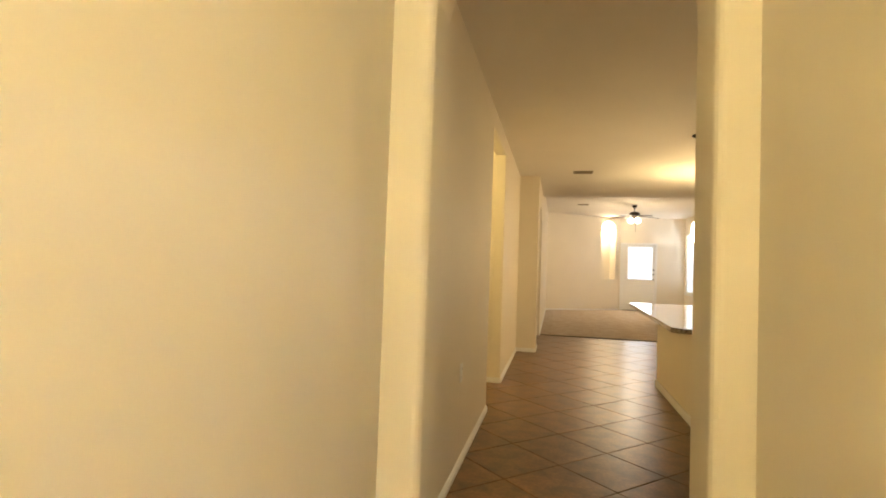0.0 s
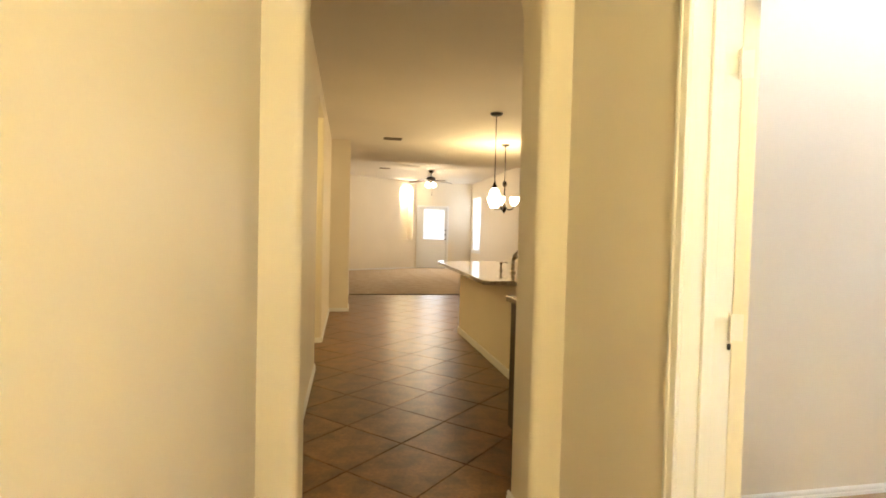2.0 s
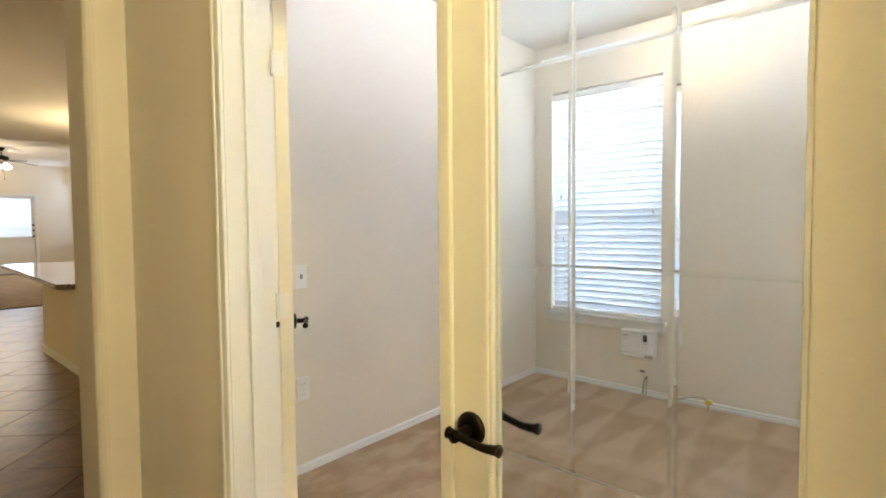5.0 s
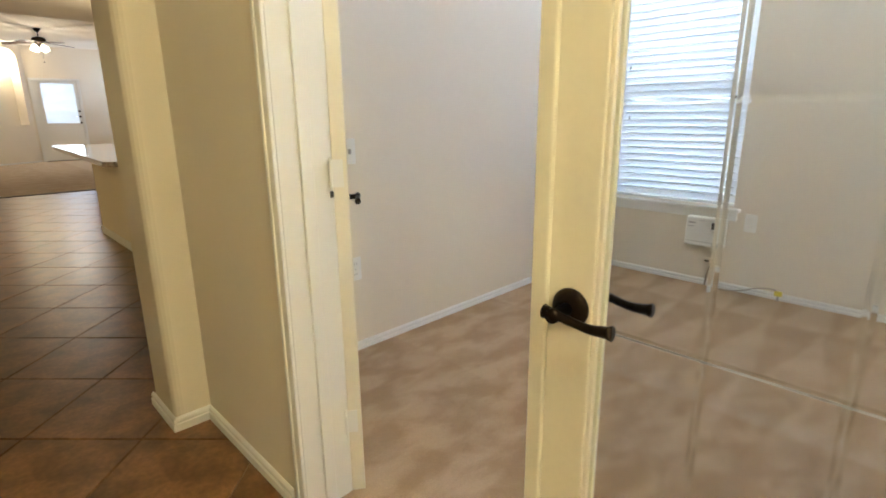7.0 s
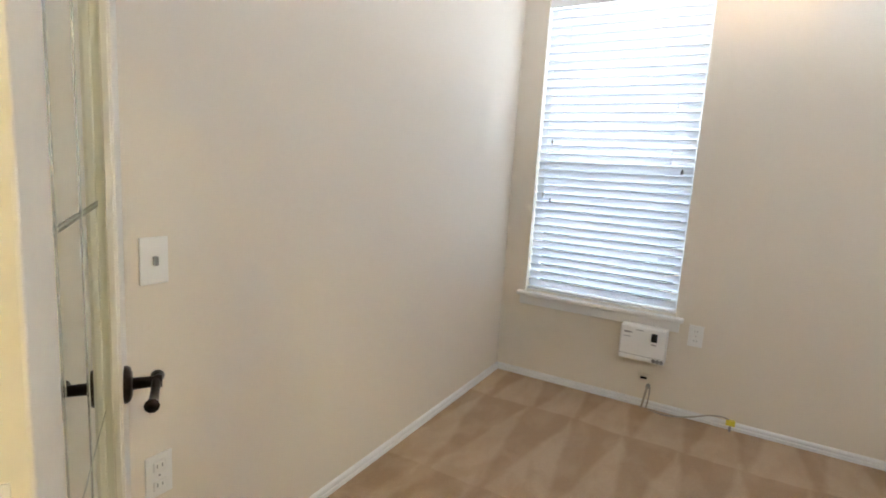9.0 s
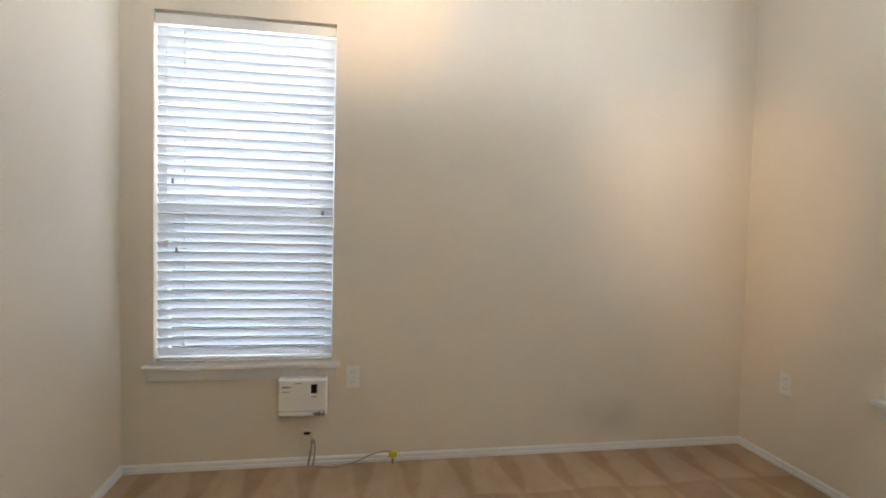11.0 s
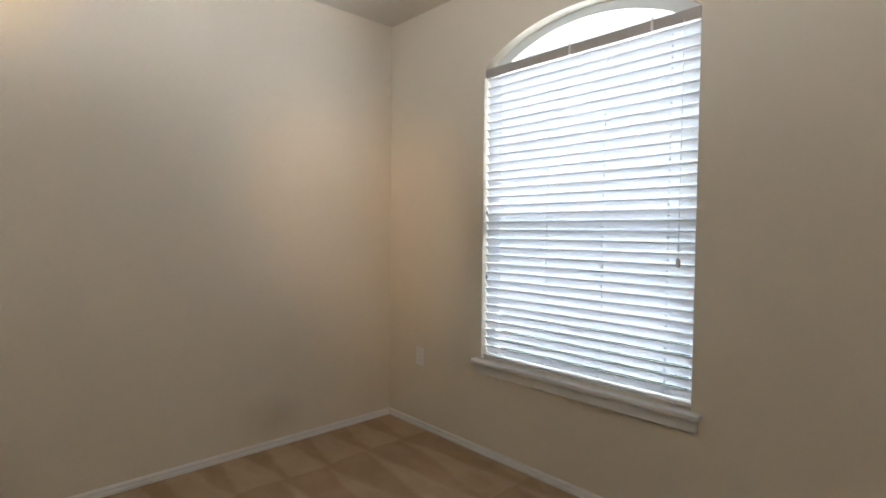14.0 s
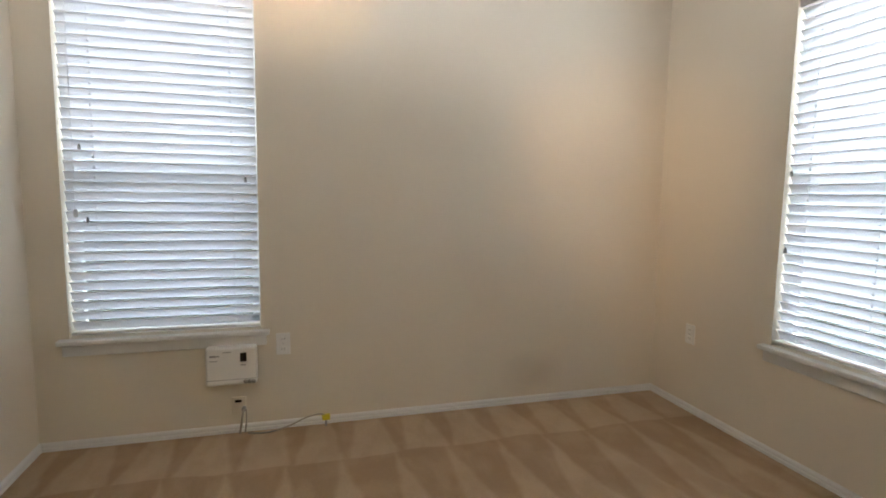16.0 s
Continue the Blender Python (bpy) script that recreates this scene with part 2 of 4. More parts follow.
def lathe(profile, seg=24, bm=None):
    """A solid of revolution round z from (radius, height) pairs."""
    made = bm or bmesh.new()
    rings = []
    for r, z in profile:
        rings.append([made.verts.new((max(r, 1e-4) * math.cos(2 * math.pi * k / seg), max(r, 1e-4) * math.sin(2 * math.pi * k / seg), z)) for k in range(seg)])
    for a, b in zip(rings, rings[1:]):
        for k in range(seg):
            made.faces.new((a[k], a[(k + 1) % seg], b[(k + 1) % seg], b[k]))
    for ring in (rings[0], rings[-1]):
        made.faces.new(ring)
    return made


def sweep(points, radii, seg=10, flat=1.0, bm=None):
    """A tube along points."""
    made = bm or bmesh.new()
    pts = [Vector(p) for p in points]
    rings = []
    for k, p in enumerate(pts):
        d = (pts[min(k + 1, len(pts) - 1)] - pts[max(k - 1, 0)]).normalized()
        side = d.cross(Vector((0, 0, 1)))
        side = side.normalized() if side.length > 1e-4 else Vector((1, 0, 0))
        up = side.cross(d).normalized()
        r = radii[k] if isinstance(radii, (list, tuple)) else radii
        rings.append([made.verts.new(p + side * r * math.cos(2 * math.pi * j / seg) + up * r * flat * math.sin(2 * math.pi * j / seg)) for j in range(seg)])
    for a, b in zip(rings, rings[1:]):
        for j in range(seg):
            made.faces.new((a[j], a[(j + 1) % seg], b[(j + 1) % seg], b[j]))
    made.faces.new(rings[0])
    made.faces.new(rings[-1])
    return made


def extruded(outline, thick, m, bullnose=0.0):
    """An upright sheet: an outline of (u, z) pairs, thick metres deep along local y, placed by m; corners along its depth rounded."""
    made = bmesh.new()
    f = made.faces.new([made.verts.new((u, 0, z)) for u, z in outline])
    r = bmesh.ops.extrude_face_region(made, geom=[f])
    for v in r["geom"]:
        if isinstance(v, bmesh.types.BMVert):
            v.co.y += thick
    bmesh.ops.recalc_face_normals(made, faces=made.faces[:])
    if bullnose:
        zs = [z for _, z in outline]
        us = [u for u, _ in outline]
        keep = []
        for e in made.edges:
            if abs(e.verts[0].co.y - e.verts[1].co.y) > 1e-6:
                continue
            a, b = e.verts[0].co, e.verts[1].co
            inner = all(min(us) + 1e-4 < c.x < max(us) - 1e-4 for c in (a, b)) and not (a.z < 1e-4 and b.z < 1e-4)
            if inner:
                keep.append(e)
        bmesh.ops.bevel(made, geom=keep, offset=bullnose, segments=4, affect="EDGES", profile=0.5)
    made.transform(m)
    return made


def holed(length, height, thick, holes, m):
    """An upright sheet with holes (u0, u1, z0, top), top a height or a function of u; reveals included."""
    made = bmesh.new()
    us = {0.0, length}
    for u0, u1, z0, top in holes:
        steps = 1 if not callable(top) else 24
        us |= {u0 + (u1 - u0) * k / steps for k in range(steps + 1)}
    us = sorted(us)

    def quad(a, b, c, d):
        made.faces.new([made.verts.new(p) for p in (a, b, c, d)])

    for a, b in zip(us, us[1:]):
        mid = (a + b) / 2
        hole = next((h for h in holes if h[0] < mid < h[1]), None)
        spans = [((0, 0), (height, height))]
        if hole:
            u0, u1, z0, top = hole
            ta, tb = (top(a), top(b)) if callable(top) else (top, top)
            spans = [((ta, tb), (height, height))]
            quad((a, 0, ta), (b, 0, tb), (b, thick, tb), (a, thick, ta))
            if z0 > 0:
                spans.append(((0, 0), (z0, z0)))
                quad((a, 0, z0), (a, thick, z0), (b, thick, z0), (b, 0, z0))
            if abs(a - u0) < 1e-6:
                quad((a, 0, z0), (a, 0, ta), (a, thick, ta), (a, thick, z0))
            if abs(b - u1) < 1e-6:
                quad((b, 0, z0), (b, thick, z0), (b, thick, tb), (b, 0, tb))
        for (l0, l1), (h0, h1) in spans:
            for y in (0, thick):
                quad((a, y, l0), (b, y, l1), (b, y, h1), (a, y, h0))
    for u in (0, length):
        quad((u, 0, 0), (u, thick, 0), (u, thick, height), (u, 0, height))
    bmesh.ops.remove_doubles(made, verts=made.verts[:], dist=1e-5)
    made.transform(m)
    return made


def setting(name, bm, mat, label, category="wall", smooth=False):
    return tagged(part(name, bm, mat, None, "", smooth), label, category, "", "structure")


# ---- plan ----
H = 2.74            # ceilings of foyer, hall, kitchen and study
HL = 3.12           # ceiling of the living room
XE, YN, YS = 4.0, 0.23, -3.3        # study: window walls and north wall
XD0, XD1 = 0.88, 1.02               # wall with the glazed doors
YA0, YA1 = 0.12, 0.40               # wall with the arch

# floors
setting("floor", box(-2.9, 4.6, -3.7, 8.7, -0.12, -0.005), GROUT, "brown grout bed under the hall tiles", "floor")
setting("study_carpet", box(XD1 - 0.035, XE + 0.05, YS - 0.05, YN + 0.05, -0.004, 0.014), CARPET, "tan cut-pile carpet with vacuum strokes", "carpet")
setting("living_carpet", box(-2.5, 4.6, 8.62, 17.2, -0.1, 0.016), LIVCARPET, "pale beige cut-pile carpet in the living room", "carpet")
setting("floor_edge_strip", box(-0.03, 4.4, 8.605, 8.619, -0.004, 0.014, 0.003), DARKWOOD, "dark edge strip between tiles and carpet", "trim")
ground = setting("ground", box(-200, 200, -200, 200, -0.4, -0.2), LAWN, "grass ground around the house", "ground")

# added glowing sheet beyond the study's front window, standing in for bright sky
SKYGLOW = glow("white_sky_glow", (0.93, 0.97, 1.0), 2.2)
tagged(part("backdrop", box(-4, 9, -9.05, -9.0, -0.2, 9), SKYGLOW), "glowing white backdrop standing in for the sky beyond the window", "sky", "", "structure")

# ceilings
setting("ceiling_hall", box(-2.9, 4.6, -3.7, 8.7, H, H + 0.6), CEIL, "cream textured ceiling over hall and kitchen", "ceiling")
setting("ceiling_living", box(-2.5, 4.6, 8.7, 17.2, HL, HL + 0.2), CEIL, "cream textured raised living room ceiling", "ceiling")

# foyer
setting("wall_foyer_west", box(-0.52, -0.38, -3.7, YA0, -0.1, H), PAINT, "plain cream painted foyer wall")
setting("wall_foyer_south", box(-0.38, XD0, -3.7, -3.55, -0.1, H), PAINT, "plain cream painted wall at the house front")
# arch: upright sides, rounded shoulders, nearly flat crown
AL, AR, ASP, ATOP = -0.220, 0.746, 2.20, 2.56
arc = []
for k in range(25):
    a = math.pi * k / 24
    c, s = math.cos(a), math.sin(a)
    e = 2 / 3.0
    arc.append(((AL + AR) / 2 - (AR - AL) / 2 * math.copysign(abs(c) ** e, c), ASP + (ATOP - ASP) * abs(s) ** e))
outline = [(-0.52, 0), (AL, 0), *arc, (AR, 0), (XD1, 0), (XD1, H), (-0.52, H)]
setting("wall_arch", extruded(outline, YA1 - YA0, pose(0, YA0, 0), 0.034), PAINT, "cream wall with a soft rounded archway", "wall", False)
# wall with the double door opening, north end rounded
DY0, DY1, DH = -2.125, -0.645, 2.06
outline = [(-3.55, 0), (DY0, 0), (DY0, DH), (DY1, DH), (DY1, 0), (YA0, 0), (YA0, H), (-3.55, H)]
setting("wall_study_west", extruded(outline, XD1 - XD0, pose(XD1, 0, 0, 0, 0, 90)), PAINT, "cream wall with a double door opening")

# study
YNW = 0.178         # the north wall is slightly out of square
made = box(XD1, XE, YN, YA1, -0.1, H)
for v in made.verts:
    if v.co.y < 0.3 and v.co.x < 2:
        v.co.y = YNW
box(XE, 4.4, YN, YA1, -0.1, H, 0, 2, made)
setting("wall_study_north", made, PAINT, "plain cream study wall")
WA0, WA1, WAZ0, WAZ1 = -0.815, 0.075, 0.575, 2.355
WB0, WB1, WBZ0, WBZ1 = 1.925, 3.118, 0.575, 2.255
setting("wall_study_east", holed(YN - YS + 0.3, H, 0.16, [(WA0 - YS + 0.15, WA1 - YS + 0.15, WAZ0, WAZ1)], pose(XE + 0.16, YS - 0.15, 0, 0, 0, 90)), PAINT, "cream study wall with a tall window opening")


def arch_b(u):
    half = (WB1 - WB0) / 2
    k = (u - (WB0 - XD0) - half) / half
    return WBZ1 + 0.185 * max(0.0, 1 - min(1.0, abs(k)) ** 2.0) ** 0.8


setting("wall_study_south", holed(XE - XD0, H, 0.15, [(WB0 - XD0, WB1 - XD0, WBZ0, arch_b)], pose(XD0, YS - 0.15, 0)), PAINT, "cream study wall with an arch-topped window opening")

# hall and kitchen
XH = -0.33
outline = [(YA1, 0), (2.90, 0), (2.90, 2.56), (4.08, 2.56), (4.08, 0), (6.52, 0), (6.52, H), (YA1, H)]
setting("wall_hall_west", extruded(outline, 0.12, pose(XH, 0, 0, 0, 0, 90), 0.012), PAINT, "cream hall wall with a passage opening")
setting("wall_passage_north", box(-2.8, XH - 0.12, 4.08, 4.20, -0.1, H), PAINT, "cream wall of the side passage")
setting("wall_passage_south", box(-2.8, XH - 0.12, 2.78, 2.90, -0.1, H), PAINT, "cream wall of the side passage")
setting("wall_passage_end", box(-2.92, -2.8, 2.78, 4.2, -0.1, H), PAINT, "cream end wall of the side passage")
setting("wall_hall_return", box(XH, -0.03, 6.40, 6.52, -0.1, H), PAINT, "cream wall return where the hall steps in")
AR2 = [(6.95 + 1.55 * k / 16, 2.25 + 0.16 * math.sin(math.pi * k / 16) ** 0.6) for k in range(17)]
outline = [(6.52, 0), (6.95, 0), *AR2, (8.50, 0), (15.05, 0), (15.05, HL), (6.52, HL)]
setting("wall_living_west", extruded(outline, 0.14, pose(-0.03, 0, 0, 0, 0, 90), 0.012), PAINT, "cream wall with an arched side opening")
setting("wall_side_room", box(-2.2, -2.1, 6.5, 9.0, -0.1, HL), PAINT, "plain cream wall of a side room")
setting("wall_side_room_north", box(-2.1, -0.17, 8.9, 9.0, -0.1, HL), PAINT, "plain cream wall of a side room")
setting("wall_side_room_south", box(-2.1, -0.45, 6.4, 6.5, -0.1, HL), PAINT, "plain cream wall of a side room")
XR = 4.40
LW0, LW1 = 15.15, 16.32
setting("wall_living_east", holed(17.0 - YA1, HL, 0.15, [(LW0 - YA1, LW1 - YA1, 0.70, 2.60)], pose(XR + 0.15, YA1, 0, 0, 0, 90)), PAINT, "cream living room wall with a tall window opening")
YF = 16.5
FD0, FD1, FDH = 2.46, 3.46, 2.20
setting("wall_living_north", holed(XR - 2.34, HL, 0.15, [(FD0 - 0.03 - 2.34, FD1 + 0.03 - 2.34, 0.0, FDH + 0.03)], pose(2.34, YF, 0)), PAINT, "cream living room wall with the garden door opening")
# slanted wall with a lit niche
SL = math.hypot(2.37, 1.5)
SA = math.degrees(math.atan2(1.5, 2.37))
NI0, NI1 = 2.08, 2.66


def niche_top(u):
    k = (u - (NI0 + NI1) / 2) / ((NI1 - NI0) / 2)
    return 2.72 + 0.29 * math.sqrt(max(0.0, 1 - min(1.0, abs(k)) ** 2))


slant = pose(-0.03, 15.0, 0, 0, 0, SA)
setting("wall_living_slanted", holed(SL, HL, 0.30, [(NI0, NI1, 1.04, niche_top)], slant), PAINT, "cream slanted wall with an arched display niche")
setting("wall_niche_back", extruded([(NI0 - 0.05, 0.9), (NI1 + 0.05, 0.9), (NI1 + 0.05, HL), (NI0 - 0.05, HL)], 0.06, slant @ pose(0, 0.30, 0)), PAINT, "cream back of the lit niche")


# baseboards
def baseboard(a, b, label="white painted baseboard with a moulded top"):
    """Along the floor from a to b; the wall lies to the left of the way."""
    a, b = Vector((*a, 0)), Vector((*b, 0))
    d = b - a
    prof = [(0, 0), (0.014, 0), (0.014, 0.030), (0.009, 0.033), (0.009, 0.037), (0.012, 0.041), (0.010, 0.050), (0.004, 0.056), (0.0, 0.057)]
    made = bmesh.new()
    ends = []
    for u in (0, d.length):
        ends.append([made.verts.new((u, -y, z)) for y, z in prof])
    for k in range(len(prof)):
        j = (k + 1) % len(prof)
        made.faces.new((ends[0][k], ends[0][j], ends[1][j], ends[1][k]))
    made.faces.new(ends[0])
    made.faces.new(ends[1])
    made.transform(Matrix.Translation(a) @ Matrix.Rotation(math.atan2(d.y, d.x), 4, "Z"))
    return setting("baseboard", made, TRIM, label, "baseboard")


baseboard((XD1, YNW), (XE, YN))
baseboard((XE, YN), (XE, YS))
baseboard((XE, YS), (XD1, YS))
baseboard((XD1, YS), (XD1, DY0 - 0.07))
baseboard((XD1, DY1 + 0.07), (XD1, YNW))
baseboard((-0.38, -3.55), (-0.38, YA0))
baseboard((-0.38, YA0), (AL, YA0))
baseboard((AL, YA0), (AL, YA1))
baseboard((AR, YA1), (AR, YA0 - 0.013))
baseboard((AR, YA0), (XD0, YA0))
baseboard((XD0, YA0), (XD0, DY1 + 0.075))
baseboard((XD0, DY0 - 0.075), (XD0, -3.55))
baseboard((XH, YA1), (XH, 2.90))
baseboard((-2.8, 4.08), (XH, 4.08))
baseboard((XH, 4.08), (XH, 6.40))
baseboard((XH, 6.40), (-0.03, 6.40))
baseboard((-0.03, 6.40), (-0.03, 6.95))
baseboard((-0.03, 8.50), (-0.03, 15.0))
baseboard((-0.03, 15.0), (2.34, 16.5))
baseboard((FD1 + 0.09, 16.5), (XR, 16.5))
baseboard((XR, 16.5), (XR, 4.6))


# ---- windows and blinds ----
def moulding(name, x0, x1, y0, y1, z0, z1, mat, parent, label="", bevel=0.004):
    return part(name, box(x0, x1, y0, y1, z0, z1, bevel), mat, parent, label)


def window(name, m, width, z0, z1, label, rail):
    """Local x along the wall, y into the room, z up; the room face of the wall is y = 0."""
    w = thing(name, m, label, "window", "", "structure")
    d0, d1 = -0.13, -0.08
    fr = 0.045
    moulding("jamb", 0.0, fr, d0, d1, z0, z1, VINYL, w)
    moulding("jamb", width - fr, width, d0, d1, z0, z1, VINYL, w)
    moulding("bottom_rail", fr, width - fr, d0, d1, z0, z0 + fr, VINYL, w)
    moulding("top_rail", fr, width - fr, d0, d1, z1 - fr, z1, VINYL, w)
    moulding("meeting_rail", fr, width - fr, d0 + 0.01, d1, rail - 0.03, rail + 0.03, VINYL, w)
    for a, b in ((z0 + fr, rail - 0.03), (rail + 0.03, z1 - fr)):
        g = part("pane", box(fr, width - fr, -0.107, -0.103, a, b), GLASS, w)
        g.visible_shadow = False
    part("insect_screen", box(fr, width - fr, -0.122, -0.121, z0 + fr, rail - 0.03), SCREEN, w, "dark insect screen over the lower sash")
    moulding("window_sill", -0.045, width + 0.045, -0.08, 0.045, z0 - 0.026, z0 - 0.001, TRIM, w, "white painted window stool", 0.006)
    moulding("apron", -0.028, width + 0.028, 0.001, 0.018, z0 - 0.085, z0 - 0.027, TRIM, w, "", 0.004)
    return w


def blind(m, width, z0, z1, count, label, cords, wand=True, rail_mat=None):
    """A horizontal blind hung inside the opening, slats nearly shut."""
    b = thing("window_blind", m, label, "blind", "blinds in the windows")
    moulding("headrail", 0.004, width - 0.004, -0.058, -0.006, z1 - 0.055, z1 - 0.004, rail_mat or PLASTIC, b, "", 0.003)
    top, low = z1 - 0.060, z0 + 0.034
    pitch = (top - low) / count
    sb = bmesh.new()
    rows = []
    for k in range(5):
        y = -0.0265 + 0.053 * k / 4
        z = 0.004 * (1 - (y / 0.0265) ** 2)
        rows.append((y, z))
    for off in (0.0, -0.0028):
        for (ya, za), (yb, zb) in zip(rows, rows[1:]):
            sb.faces.new([sb.verts.new(p) for p in ((0, ya, za + off), (width - 0.016, ya, za + off), (width - 0.016, yb, zb + off), (0, yb, zb + off))])
    for y, z in (rows[0], rows[-1]):
        sb.faces.new([sb.verts.new(p) for p in ((0, y, z), (width - 0.016, y, z), (width - 0.016, y, z - 0.0028), (0, y, z - 0.0028))])
    bmesh.ops.remove_doubles(sb, verts=sb.verts[:], dist=1e-5)
    me = mesh_of("slat", sb, SLAT, True)
    for k in range(count):
        shared("slat", me, b, pose(0.008, -0.032, low + pitch * (k + 0.5), 60 + random.uniform(-1.2, 1.2), random.uniform(-0.06, 0.06), 0))
    moulding("bottom_rail", 0.006, width - 0.006, -0.058, -0.010, z0 + 0.012, z0 + 0.028, PLASTIC, b, "", 0.004)
    for c in cords:
        for y in (-0.012, -0.052):
            part("ladder_cord", sweep([(c * width, y, z0 + 0.02), (c * width, y, z1 - 0.03)], 0.0009, 6), SLAT, b)
    knot = mesh_of("cord_rung", box(-0.006, 0.006, -0.002, 0.002, -0.004, 0.004, 0.001, 1), SLAT)
    for c in cords:
        for k in range(count):
            shared("cord_rung", knot, b, pose(c * width, -0.010, low + pitch * (k + 0.30)))
    if wand:
        part("tilt_wand", sweep([(wand * width, 0.006, z1 - 0.05), (wand * width, 0.010, 1.20)], 0.0016, 8), SLAT, b)
        part("wand_tassel", lathe([(0.004, 1.172), (0.009, 1.176), (0.010, 1.20), (0.005, 1.212)], 12), PLASTIC, b, "", True, pose(wand * width, 0.010, 0))
    return b


EA = pose(XE, WA0, 0, 0, 0, 90)      # east wall: local y into the room
SO_M = pose(WB0, YS, 0)
window("window_1", EA, WA1 - WA0, WAZ0, WAZ1, "white vinyl sash window with a painted stool", 1.36)
blind(EA, WA1 - WA0, WAZ0, WAZ1 - 0.01, 34, "white slatted blind, lowered and nearly shut, in the tall window", (0.14, 0.84), 0.93)
w2 = window("window_2", SO_M, WB1 - WB0, WBZ0, WBZ1, "white vinyl sash window with an arched transom", 1.36)
blind(SO_M, WB1 - WB0, WBZ0, WBZ1 + 0.004, 33, "white slatted blind, lowered and nearly shut, under an arched light", (0.10, 0.36, 0.63, 0.90), 0.055, GREYRAIL)
# two brackets over the grey headrail
for u in (0.20, 0.62):
    moulding("bracket", u, u + 0.012, -0.005, 0.004, WBZ1 - 0.052, WBZ1 + 0.008, PLASTIC, w2)
half = (WB1 - WB0) / 2


def arch_ring(scale0, scale1, y0, y1):
    made = bmesh.new()
    pts = []
    for k in range(29):
        u = 2 * half * k / 28
        t = arch_b(u + WB0 - XD0)
        pts.append((u, t))
    rows = []
    for u, t in pts:
        v = half + (u - half) * (1 - scale1 / half)
        s = max(WBZ1, t - scale1)
        q = [(u, y0, t - scale0), (u, y1, t - scale0), (v, y1, s), (v, y0, s)]
        rows.append([made.verts.new(p) for p in q])
    for a, b in zip(rows, rows[1:]):
        for j in range(4):
            made.faces.new((a[j], a[(j + 1) % 4], b[(j + 1) % 4], b[j]))
    return made


part("arched_frame", arch_ring(0.0, 0.045, -0.13, -0.07), VINYL, w2, "white arched vinyl frame")
pane_outline = [(2 * half * k / 28, arch_b(2 * half * k / 28 + WB0 - XD0)) for k in range(29)]
pane = part("arched_pane", extruded(pane_outline, 0.004, pose(0, -0.105, 0)), GLASS, w2)
pane.visible_shadow = False

LE = pose(XR, LW0, 0, 0, 0, 90)
window("window_3", LE, LW1 - LW0, 0.70, 2.60, "white living room window with a painted stool", 1.65)
blind(LE, LW1 - LW0, 0.70, 2.60, 34, "white slatted blind in the living room window", (0.15, 0.85), False)

# hold-down clips and cord ends on the study blinds
def blind_clip(host, u, z):
    part("cord_tassel", lathe([(0.002, 0.024), (0.006, 0.016), (0.008, 0.0), (0.006, -0.004)], 10), GREYPLASTIC, host, "", True, pose(u, 0.004, z))


blinds = [o for o in scene.objects if o.name.startswith("window_blind")]
for u, z in ((0.80, 1.50), (0.78, 1.15), (0.06, 1.36)):
    blind_clip(blinds[0], u, z)
for u, z in ((1.155, 1.42), (1.155, 1.05)):
    blind_clip(blinds[1], u, z)


# ---- glazed double doors ----
def lever_set(parent, u, z, y_face, out, towards):
    """Rose, neck and wave-shaped lever on one face of a door leaf."""
    rose = part("lever_rose", lathe([(0.034, 0.0), (0.034, 0.004), (0.031, 0.009), (0.022, 0.012), (0.012, 0.013)], 28), BRONZE, parent, "dark bronze round rose", True,
                pose(u, y_face, z, -90 * out, 0, 0))
    part("lever_neck", lathe([(0.011, 0.010), (0.010, 0.045), (0.013, 0.052), (0.012, 0.060)], 16), BRONZE, parent, "", True, pose(u, y_face, z, -90 * out, 0, 0))
    pts, rad = [], []
    for k in range(15):
        t = k / 14
        pts.append((u + towards * (-0.018 + 0.118 * t), y_face + out * (0.052 - 0.006 * t), z + 0.003 - 0.010 * math.sin(math.pi * min(1, t * 1.3) * 0.5) ** 2 + 0.004 * max(0, t - 0.7) * 3))
        rad.append(0.0105 - 0.003 * math.sin(math.pi * t) + (0.002 if k in (0, 14) else 0))
    part("lever_handle", sweep(pts, rad, 10), BRONZE, parent, "dark bronze wave lever", True)
    return rose


def hinge_part(name, parent, m):
    made = bmesh.new()
    lathe([(0.0065, -0.040), (0.0065, -0.017), (0.0060, -0.0165), (0.0065, -0.016), (0.0065, 0.016), (0.0060, 0.0165), (0.0065, 0.017), (0.0065, 0.040), (0.004, 0.044)], 12, made)
    box(-0.004, 0.0, 0.004, 0.036, -0.038, 0.038, 0, 2, made)
    box(-0.036, -0.004, 0.0, 0.003, -0.038, 0.038, 0, 2, made)
    h = part(name, made, TRIM, parent, "white painted butt hinge", False, m)
    return h


def ridge(length, half_width, height, m):
    """A shallow glass roof along local z, its flat base at y = 0."""
    made = bmesh.new()
    ends = [[made.verts.new((x, y, z)) for x, y in ((-half_width, 0), (half_width, 0), (0.001, height), (-0.001, height))] for z in (0, length)]
    for k in range(4):
        made.faces.new((ends[0][k], ends[0][(k + 1) % 4], ends[1][(k + 1) % 4], ends[1][k]))
    made.faces.new(ends[0])
    made.faces.new(ends[1])
    made.transform(m)
    return made


LW = 0.722


